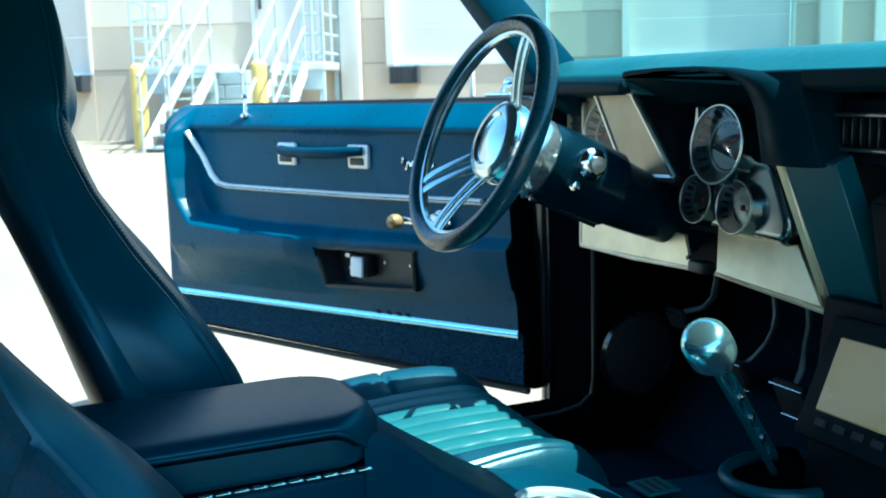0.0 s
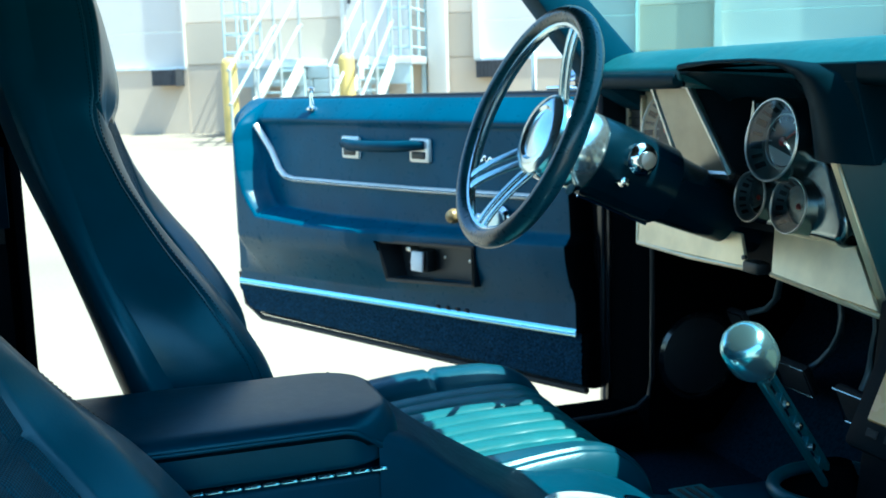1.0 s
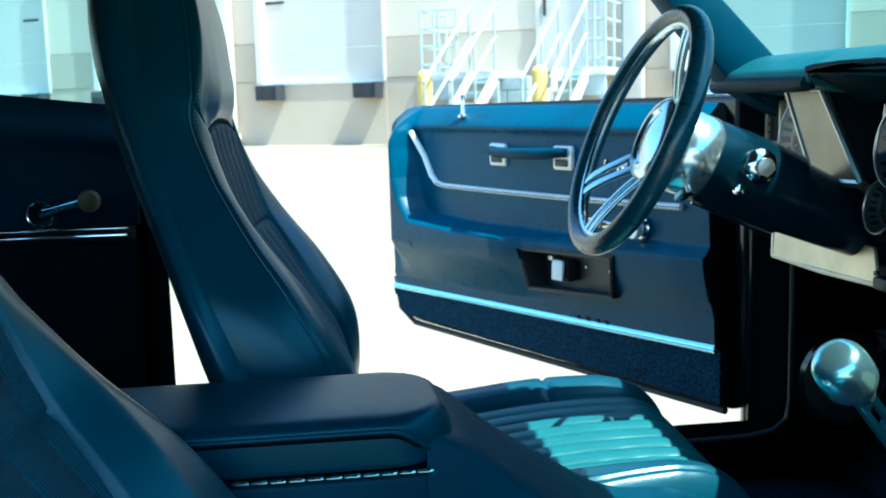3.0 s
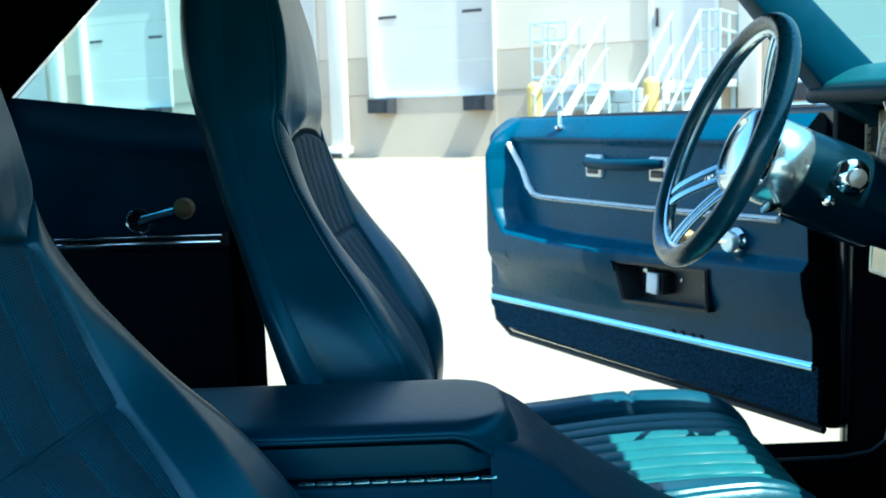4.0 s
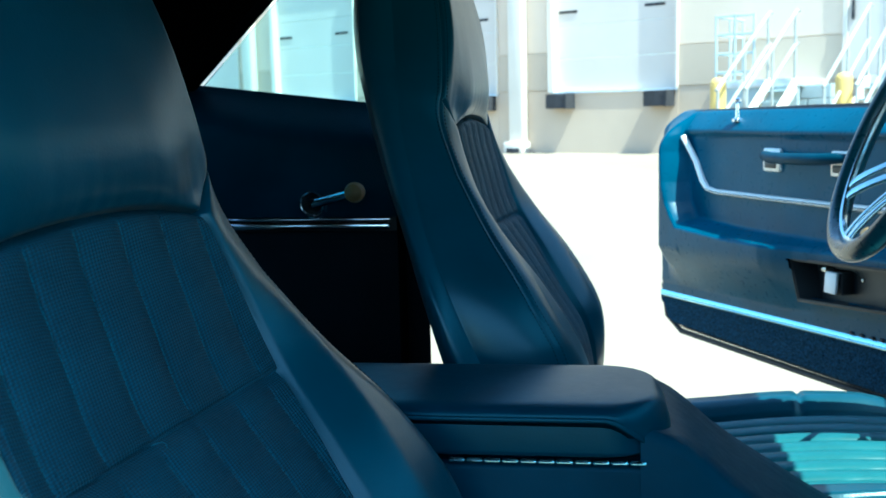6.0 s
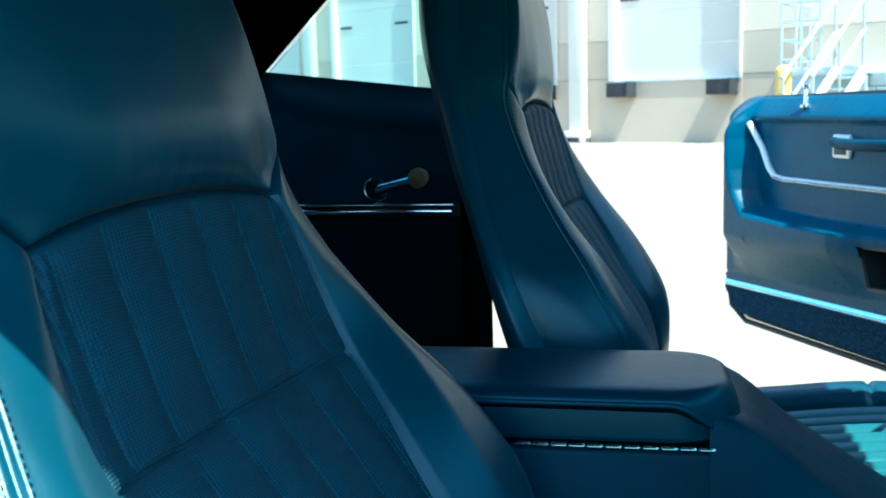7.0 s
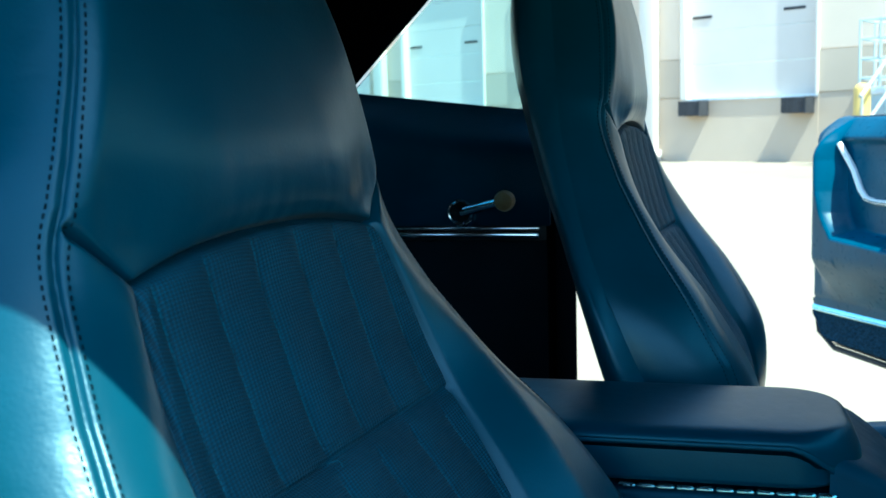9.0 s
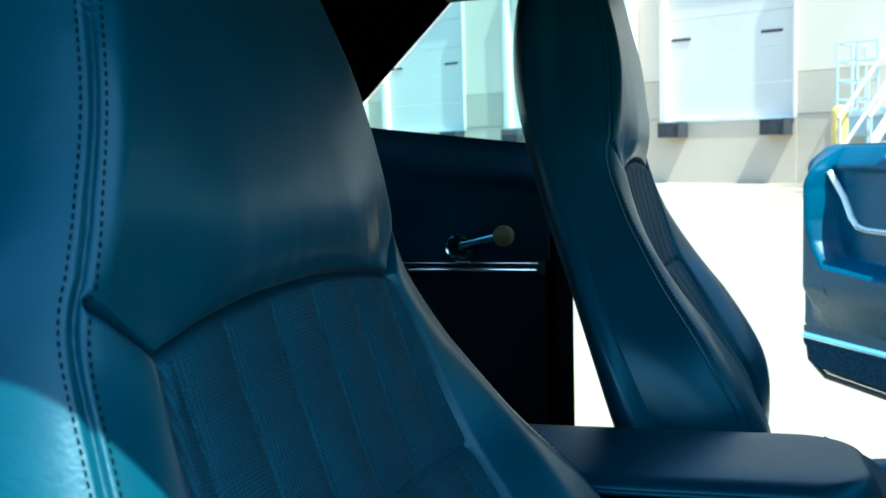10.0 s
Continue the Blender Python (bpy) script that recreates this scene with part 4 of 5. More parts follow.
    if frayed:
        x0 = float(np.interp(-0.026, yf[i_split], xf[i_split]))
        bm = tube([(x0, -0.0245, SPLIT), (x0 + 0.003, -0.023, SPLIT + 0.001), (x0 + 0.006, -0.0205, SPLIT + 0.001), (x0 + 0.007, -0.0185, SPLIT - 0.001), (x0 + 0.007, -0.0175, SPLIT - 0.005)], 0.0004, 6)
        part("loose_thread", bm, PALETHREAD, seat, "pale loose thread end")


def add_stitch(bm, a, b, r):
    d = (b - a).normalized()
    u = d.cross(Vector((1, 0, 0.02))).normalized() * r
    w = Vector((1, 0, 0)) * r
    vs = []
    for p in (a, b):
        vs.append([bm.verts.new(p + u - w), bm.verts.new(p + u + w * 0.6), bm.verts.new(p - u + w * 0.6), bm.verts.new(p - u - w)])
    for k in range(3):
        bm.faces.new((vs[0][k], vs[0][k + 1], vs[1][k + 1], vs[1][k]))
    bm.faces.new(vs[0])
    bm.faces.new(vs[1][::-1])


def seat_cushion(seat, dx, dy, dz):
    """Cushion: rows run from the back to the front and over the nose."""
    xs = np.concatenate([np.linspace(-0.02, 0.47, 90), 0.47 + 0.085 * np.sin(np.linspace(0, math.pi / 2, 30))[1:], np.full(16, 0.555) - np.linspace(0, 0.015, 16)])
    zt = np.concatenate([smooth_interp(np.linspace(-0.02, 0.47, 90), [(-0.02, -0.095), (0.10, -0.098), (0.22, -0.088), (0.32, -0.076), (0.42, -0.070), (0.47, -0.070)]),
                         -0.070 - 0.085 * (1 - np.cos(np.linspace(0, math.pi / 2, 30)))[1:], -0.155 - np.linspace(0, 0.12, 16)])
    k = np.gradient(xs), np.gradient(zt)
    ln = np.hypot(*k)
    nx, nzv = -k[1] / ln, k[0] / ln
    cols = 200
    t = np.linspace(-1, 1, cols)
    wide = np.interp(xs, [0, 0.15, 0.35, 0.5], [0.250, 0.268, 0.266, 0.246])[:, None]
    y = wide * np.sign(t) * (1 - (1 - np.abs(t)) ** 1.3)
    rel = np.abs(y) / wide
    drop = np.clip((rel - 0.84) / 0.16, 0, 1)
    hw = 0.164
    lift = 0.024 * sstep((np.abs(y) - hw + 0.01) / 0.05) * np.interp(xs, [0, 0.45, 0.55], [1, 1, 0.35])[:, None]
    dep = lift - 0.10 * (1 - np.sqrt(np.clip(1 - drop**2.4, 0, 1)))
    pitch = 0.0410
    inside = np.abs(y) < hw
    soft = sstep((hw - np.abs(y)) / 0.006) * np.minimum(1, np.abs(xs[:, None] - 0.115) / 0.012)
    ph = np.abs(np.sin(math.pi * y / pitch))
    dep = dep + np.where(inside, 0.009 * (np.power(ph, 0.5) - 0.5) * soft, 0)
    dep = dep - 0.010 * groove(np.abs(y) - hw) - 0.008 * groove(xs[:, None] - 0.115, 0.004) * inside
    dep = dep - 0.006 * groove(xs[:, None] - np.where(y > 0, 0.36, 0.20), 0.004) * (~inside) - 0.004 * groove(np.abs(y) - wide + 0.03, 0.003)
    X = xs[:, None] + nx[:, None] * dep + dx
    Z = zt[:, None] + nzv[:, None] * dep + dz
    Y = y + dy
    co = np.stack([X, Y, Z], -1)
    ym = np.concatenate([(y[:, 1:] + y[:, :-1]) / 2, y[:, -1:]], 1)
    ins = np.abs(ym) < hw
    grid_mesh("cushion_insert", co, ins, SUNLITFLUTES, seat, "smooth fluted cushion insert, sunlight in its colour", wrap=False)
    grid_mesh("cushion_bolster", co, ~ins & (ym > 0), LEATHER, seat, "smooth black leather cushion bolster", wrap=False)
    grid_mesh("cushion_bolster", co, ~ins & (ym <= 0), LEATHER, seat, "smooth black leather cushion bolster", wrap=False)
    part("cushion_base", box((-0.03 + dx, dy - 0.235, -0.28 + dz), (0.535 + dx, dy + 0.235, -0.165 + dz), 0.03, 3), LEATHER, seat)
    for y0 in (-0.20, 0.17):
        part("seat_rail", box((0.0, y0 + dy, -0.33), (0.44, y0 + dy + 0.03, -0.26 + dz), 0.004), GREYSTEEL, seat)


def bucket_seat(m, label, tilt, lean, shift, frayed=False):
    seat = thing("bucket_seat", m, label, "seat", "front seats")
    seat_back(seat, frayed)
    spin = Matrix.Rotation(radians(-lean), 4, "Y") @ Matrix.Rotation(radians(tilt), 4, "X")
    for ob in seat.children:
        ob.data.transform(spin)
    seat_cushion(seat, *shift)
    return seat


bucket_seat(pose(0.1376, 0.4173, 0.6037, 0, 0, -2.94), "black leather driver bucket seat with fluted perforated insert, partly sunlit", -0.74, -0.04, (0.0124, 0.010, -0.0247))
bucket_seat(pose(0.003, -0.4123, 0.5555, 0, 0, -6.87), "black leather passenger bucket seat with fluted perforated insert, leaning back", 1.20, 4.0, (-0.010, 0.006, -0.0075), frayed=True)

# ---- centre console and shifter ----
console = thing("centre_console", pose(0, 0, 0), "black vinyl centre console with padded armrest lid and chrome hinge", "console")
part("armrest_box", box((-0.16, -0.0962, 0.30), (0.258, 0.096, 0.650), 0.008, 3), VINYL, console)


def puff(x0, x1, y0, y1, corner, prof, seg=10):
    """Upholstered block: rings of a rounded plan, drawn in by prof's (inset, height)."""
    bm = bmesh.new()
    rings = []
    for d, z in prof:
        ring = []
        cr = max(corner - d, 0.004)
        for cx, cy, a0 in ((x1, y1, 0), (x0, y1, 90), (x0, y0, 180), (x1, y0, 270)):
            ox = cx - d - cr if cx == x1 else cx + d + cr
            oy = cy - d - cr if cy == y1 else cy + d + cr
            for k in range(seg + 1):
                a = radians(a0 + 90 * k / seg)
                ring.append(bm.verts.new((ox + cr * math.cos(a), oy + cr * math.sin(a), z)))
        rings.append(ring)
    n = len(rings[0])
    for a, b in zip(rings, rings[1:]):
        for i in range(n):
            bm.faces.new((a[i], a[(i + 1) % n], b[(i + 1) % n], b[i]))
    bm.faces.new(rings[0][::-1])
    bm.faces.new(rings[-1])
    return bm


def nosed(bm):
    """Draw the lid's rim down over the front end of the armrest."""
    for v in bm.verts:
        v.co.z -= 0.033 * float(sstep((v.co.x - 0.205) / 0.062)) * min(1, max(0, 1 - (v.co.z - 0.6975) / 0.010))
    return bm


def roll(r, z0, z1, n=7):
    """Profile with rounded lower and upper edges."""
    low = [(r * (1 - math.sin(a)), z0 + r * (1 - math.cos(a))) for a in np.linspace(0, math.pi / 2, n)]
    high = [(r * (1 - math.cos(a)), z1 - r * (1 - math.sin(a))) for a in np.linspace(0, math.pi / 2, n)]
    return low + high


part("armrest_pad", puff(-0.19, 0.264, -0.106, 0.073, 0.060, roll(0.006, 0.659, 0.6985)), ARMHIDE, console, "padded armrest side")
part("armrest_piping", nosed(puff(-0.20, 0.2715, -0.1095, 0.0765, 0.064, roll(0.0022, 0.6935, 0.6985, 5))), ARMHIDE, console, "stitched piping under the lid")
part("armrest_lid", nosed(puff(-0.20, 0.272, -0.109, 0.076, 0.066, [(0.004, 0.6965), (0.0006, 0.6975), (0.0, 0.699)] + [(0.026 * (1 - math.cos(a)), 0.699 + 0.0095 * math.sin(a)) for a in np.linspace(0, 1.45, 11)] + [(0.034, 0.7090), (0.05, 0.7094)], 14)), ARMHIDE, console, "padded black leather armrest lid")
for k in range(11):
    part("hinge_knuckle", box((0.060 + k * 0.0170, -0.1055, 0.6525), (0.060 + k * 0.0170 + 0.0160, -0.099, 0.6562), 0.0014, 1), MOULDING, console, "chrome piano hinge knuckle")
side_top = [(0.24, 0.690), (0.285, 0.668), (0.33, 0.630), (0.40, 0.582), (0.47, 0.540), (0.57, 0.524), (0.60, 0.512), (0.66, 0.478), (0.75, 0.472), (1.10, 0.465)]
fine = np.linspace(0.24, 1.10, 60)
crest = smooth_interp(fine, side_top)
ys = [-0.098, -0.098, -0.095, -0.088, -0.06, 0.02, 0.10, 0.126, 0.133, 0.135, 0.135]
dz = [-0.30, -0.014, -0.006, -0.001, 0.0, 0.002, 0.0, -0.001, -0.006, -0.014, -0.30]
co = np.array([[(a, y0, max(0.28, b + d)) for y0, d in zip(ys, dz)] for a, b in zip(fine, crest)])
grid_mesh("forward_body", co, np.ones(co.shape[:2], bool), VINYL, console, "black moulded console body", wrap=False)
CUP = Matrix.Translation((0.496, -0.033, 0.541)) @ Matrix.Rotation(radians(8), 4, "Y")
part("cup_holder_ring", lathe([(0.058, -0.006), (0.058, 0.001), (0.0565, 0.0035), (0.053, 0.0045), (0.049, 0.004), (0.0465, 0.001), (0.046, -0.008)], CUP, 48, close=False), RINGMETAL, console, "satin metal cup holder ring")
part("cup_holder_well", lathe([(0.0462, -0.004), (0.045, -0.0045), (0.001, -0.005)], CUP, 32), PLASTIC, console, "dark cup well")
part("badge_plate", box((0.680, 0.065, 0.480), (0.730, 0.118, 0.4835), 0.001, 1), DASHPAD, console, "small silver plate")
for k in range(3):
    part("plate_bar", box((0.688 + k * 0.013, 0.072, 0.4834), (0.694 + k * 0.013, 0.111, 0.4844)), PLASTIC, console)
shifter = thing("gear_shifter", pose(0.885, 0.045, 0.47), "drilled black shifter with a polished round chrome knob", "gear shifter")
part("boot_ring", tube([(0.083 * math.cos(a), 0.072 * math.sin(a), 0.012) for a in np.linspace(0, 2 * math.pi, 48)[:-1]], 0.009, 10, closed=True), STACKSIDE, shifter)
part("boot", lathe([(0.078, 0.004), (0.066, 0.006), (0.050, 0.010), (0.036, 0.018), (0.024, 0.030), (0.018, 0.046)], seg=32), JAMB, shifter)
KN = Vector((0.672 - 0.885, -0.062 - 0.045, 0.712 - 0.47))
foot = Vector((-0.02, -0.005, 0.03))
ax = (KN - foot).normalized()
sidev = ax.cross(Vector((0.55, -0.83, 0.1))).normalized()
bm = bmesh.new()
L = (KN - foot).length
stickm = Matrix.Translation(foot) @ Matrix((sidev, ax.cross(sidev), ax)).transposed().to_4x4()
for sgn in (-1, 1):
    add_box(bm, (sgn * 0.0105 - 0.0045, -0.004, 0.0), (sgn * 0.0105 + 0.0045, 0.004, L - 0.03), 0.0015, 1, stickm)
for k in range(5):
    add_box(bm, (-0.007, -0.004, 0.03 + k * 0.052), (0.007, 0.004, 0.046 + k * 0.052), 0.001, 1, stickm)
add_box(bm, (-0.014, -0.005, L - 0.04), (0.014, 0.005, L - 0.015), 0.002, 1, stickm)
part("lever", bm, STACKSIDE, shifter, "slotted black lever")
for k in range(3):
    part("bolt", lathe([(0.0052, 0.0), (0.0052, 0.003), (0.0025, 0.005)], stickm @ Matrix.Translation((0, -0.0035, 0.082 + k * 0.052)) @ Matrix.Rotation(radians(90), 4, "X"), 10), CHROME, shifter)
prof = [(0.012, -0.052), (0.015, -0.046), (0.0165, -0.036), (0.024, -0.028), (0.0285, -0.019), (0.0295, -0.008), (0.0292, 0.006), (0.0275, 0.016), (0.0235, 0.0235), (0.017, 0.0275), (0.008, 0.0293), (0.0005, 0.0296)]
part("knob", lathe(prof, Matrix.Translation(KN) @ ax.to_track_quat("Z", "Y").to_matrix().to_4x4(), 36), KNOBMETAL, shifter, "polished chrome knob")

# ---- steering wheel and column ----
RAKE = 23.7
HUB = Matrix.Translation((0.602, 0.393, 0.944)) @ Matrix.Rotation(radians(-90 + RAKE), 4, "Y") @ Matrix.Rotation(radians(0), 4, "Z")
wheel = thing("steering_wheel", HUB, "three-spoke steering wheel with polished spokes and dark grip", "steering wheel")
# local z points at the driver, local x up the wheel
R = 0.172
bm = bmesh.new()
seg = 20
rv = []
for k in range(96):
    a = 2 * math.pi * k / 96
    row = []
    for i in range(seg):
        b = 2 * math.pi * i / seg
        rr = 0.0150
        finger = 1 + 0.02 * math.cos(a * 40) * (1 if math.cos(b) < -0.4 else 0)
        row.append(bm.verts.new(((R + rr * 0.92 * math.cos(b) * finger) * math.cos(a), (R + rr * 0.92 * math.cos(b) * finger) * math.sin(a), rr * 1.05 * math.sin(b))))
    rv.append(row)
for k in range(96):
    for i in range(seg):
        bm.faces.new((rv[k][i], rv[(k + 1) % 96][i], rv[(k + 1) % 96][(i + 1) % seg], rv[k][(i + 1) % seg]))
part("rim", bm, GRIP, wheel, "dark leather grip")
bm = bmesh.new()
add_tube(bm, [((R - 0.0135) * math.cos(a), (R - 0.0135) * math.sin(a), 0.0) for a in np.linspace(0, 2 * math.pi, 73)[:-1]], 0.0055, 8, closed=True)
part("inner_band", bm, POLISHED, wheel, "polished inner band")
for ang in (342, 127, 172):
    bm = bmesh.new()
    for off in (-0.0125, 0.0125):
        rings = []
        for t in np.linspace(0, 1, 25):
            x, y, z = 0.045 + (R - 0.057) * t, off * (1 - 0.18 * t), -0.042 * (1 - t) ** 1.5
            half = 0.0088 - 0.0022 * math.sin(math.pi * t)
            ring_v = []
            for k in range(16):
                a = 2 * math.pi * k / 16
                ring_v.append(bm.verts.new((x, y + half * math.copysign(abs(math.cos(a)) ** 0.55, math.cos(a)), z + 0.0033 * math.copysign(abs(math.sin(a)) ** 0.8, math.sin(a)))))
            rings.append(ring_v)
        for a, b in zip(rings, rings[1:]):
            for k in range(16):
                bm.faces.new((a[k], a[(k + 1) % 16], b[(k + 1) % 16], b[k]))
        bm.faces.new(rings[0])
        bm.faces.new(rings[-1])
    bmesh.ops.recalc_face_normals(bm, faces=bm.faces)
    bmesh.ops.transform(bm, matrix=Matrix.Rotation(radians(ang), 4, "Z"), verts=bm.verts)
    part("spoke", bm, SPOKE, wheel, "polished twin-bar spoke")
part("hub_plate", lathe([(0.062, -0.058), (0.065, -0.046), (0.062, -0.036), (0.044, -0.032)], seg=40), CHROME, wheel)
part("horn_button", lathe([(0.056, -0.040), (0.061, -0.034), (0.061, -0.028), (0.054, -0.022), (0.042, -0.020), (0.037, -0.024), (0.020, -0.020), (0.004, -0.018)], seg=40), POLISHED, wheel, "domed silver horn button")
part("hub_adapter", lathe([(0.050, -0.066), (0.046, -0.060), (0.046, -0.056), (0.054, -0.052)], seg=36), CHROME, wheel)
COL = HUB @ Matrix.Translation((0, 0, 0.042))
column = thing("steering_column", COL, "black steering column with chrome collar and ignition lock", "steering column")
part("collar", lathe([(0.058, -0.150), (0.061, -0.146), (0.061, -0.108), (0.055, -0.098), (0.030, -0.096)], seg=40), POLISHED, column, "chrome collar")
part("shroud", lathe([(0.036, -0.62), (0.042, -0.46), (0.050, -0.36), (0.054, -0.30), (0.0575, -0.285), (0.0615, -0.283), (0.0625, -0.20), (0.061, -0.150), (0.040, -0.148)], seg=40), COLUMNPAINT, column, "glossy black shroud")
key = Matrix.Translation((0.016, -0.056, -0.205)) @ Matrix.Rotation(radians(90), 4, "X")
part("ignition_bezel", lathe([(0.024, 0.0), (0.024, 0.012), (0.018, 0.018), (0.010, 0.020)], key, 28), CHROME, column, "chrome ignition lock")
bm = lathe([(0.012, 0.018), (0.012, 0.030), (0.003, 0.032)], key, 20)
part("ignition_lock", bm, BRUSHED, column)
part("hazard_knob", lathe([(0.004, 0.0), (0.004, 0.012), (0.008, 0.016), (0.007, 0.024), (0.002, 0.026)], Matrix.Translation((-0.025, -0.056, -0.185)) @ Matrix.Rotation(radians(90), 4, "X"), 16), CHROME, column)
part("lower_seam", tube([(-0.0625, -0.012, -0.155), (-0.0635, -0.012, -0.28)], 0.0022, 6), CHROME, column, "bright seam")
part("tilt_lever", tube([(-0.045, -0.02, -0.15), (-0.060, -0.045, -0.13), (-0.064, -0.075, -0.11)], [0.006, 0.007, 0.009], 10, flat=0.6), CHROME, column)

# ---- dashboard ----
dash = thing("dashboard", pose(0, 0, 0), "black padded dashboard with hooded gauges and silver panels", "dashboard")
pad = rounded([(0.850, 1.004), (0.850, 1.022), (0.905, 1.052), (1.05, 1.060), (1.24, 1.00), (1.24, 0.96), (0.95, 0.985), (0.90, 0.992)], [0.006, 0.010, 0.03, 0.05, 0.01, 0.01, 0.01, 0.004])
part("top_pad", prism(pad, "y", 0.381, 0.74, 0.003, 2), DASHPAD, dash, "black padded dash top, sunlight in its colour")
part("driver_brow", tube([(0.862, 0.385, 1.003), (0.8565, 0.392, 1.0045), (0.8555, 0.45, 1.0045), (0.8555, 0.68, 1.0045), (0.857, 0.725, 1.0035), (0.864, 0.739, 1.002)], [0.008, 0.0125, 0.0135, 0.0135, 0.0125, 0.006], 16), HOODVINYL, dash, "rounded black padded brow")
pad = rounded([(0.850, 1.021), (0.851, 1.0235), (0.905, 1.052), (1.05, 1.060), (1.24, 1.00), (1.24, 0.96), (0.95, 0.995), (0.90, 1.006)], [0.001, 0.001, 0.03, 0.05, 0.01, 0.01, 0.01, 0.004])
part("top_pad", prism(pad, "y", -0.74, 0.381), DASHPAD, dash, "black padded dash top, sunlight in its colour")
part("dash_body", box((0.985, -0.73, 0.70), (1.22, 0.73, 0.985), 0.01), DARK, dash)
part("dash_end", box((0.90, 0.728, 0.80), (1.0, 0.752, 1.0), 0.008), DARK, dash)


def quad_plate(name, pts, material, label="", thick=0.006, parent=dash):
    bm = bmesh.new()
    a = [Vector(p) for p in pts]
    nrm = (a[1] - a[0]).cross(a[2] - a[0]).normalized() * thick
    top = [bm.verts.new(p) for p in a]
    bot = [bm.verts.new(p - nrm) for p in a]
    bm.faces.new(top)
    bm.faces.new(bot[::-1])
    for i in range(len(a)):
        j = (i + 1) % len(a)
        bm.faces.new((top[j], top[i], bot[i], bot[j]))
    bmesh.ops.recalc_face_normals(bm, faces=bm.faces)
    bmesh.ops.bevel(bm, geom=bm.edges[:], offset=min(0.0018, thick * 0.3), segments=1, affect="EDGES")
    return part(name, bm, material, parent, label)


# gauge bay linings
quad_plate("bay_lining", [(0.975, 0.66, 0.995), (0.975, 0.10, 0.995), (0.945, 0.10, 0.78), (0.945, 0.66, 0.78)], DARK, "dark bay lining")
quad_plate("bezel_panel", [(0.960, 0.728, 0.985), (0.960, 0.48, 0.985), (0.955, 0.48, 0.86), (0.955, 0.728, 0.86)], PALESILVER, "satin silver bezel")
quad_plate("bezel_panel", [(0.930, 0.250, 0.975), (0.930, 0.130, 0.975), (0.925, 0.050, 0.80), (0.925, 0.29, 0.80)], BEZEL, "brushed silver bezel")
quad_plate("wedge_panel", [(0.905, 0.541, 0.992), (0.905, 0.440, 0.992), (0.905, 0.322, 0.866), (0.905, 0.446, 0.860)], WEDGESILVER, "pale silver wedge panel")
quad_plate("wedge_inset", [(0.9035, 0.513, 0.979), (0.9035, 0.452, 0.979), (0.9035, 0.356, 0.880), (0.9035, 0.436, 0.876)], SUNKEN, "sunken pale panel", 0.002)
for a, b in (((0.513, 0.979), (0.436, 0.876)), ((0.452, 0.979), (0.356, 0.880)), ((0.436, 0.876), (0.356, 0.880)), ((0.513, 0.979), (0.452, 0.979))):
    part("wedge_bead", tube([(0.9025, *a), (0.9025, *b)], 0.0022, 6), BEZEL, dash, "dark bead")
for a, b in (((0.902, 0.547, 0.996), (0.902, 0.450, 0.858)), ((0.902, 0.438, 0.996), (0.902, 0.318, 0.864)), ((0.902, 0.450, 0.858), (0.902, 0.318, 0.864)), ((0.902, 0.547, 0.996), (0.902, 0.438, 0.996))):
    part("wedge_frame", tube([a, b], 0.0065, 8), BRUSHED, dash, "bright frame")
quad_plate("wedge_side", [(0.905, 0.445, 0.990), (0.96, 0.36, 0.985), (0.96, 0.30, 0.85), (0.905, 0.325, 0.866)], DARK, "dark wedge side")


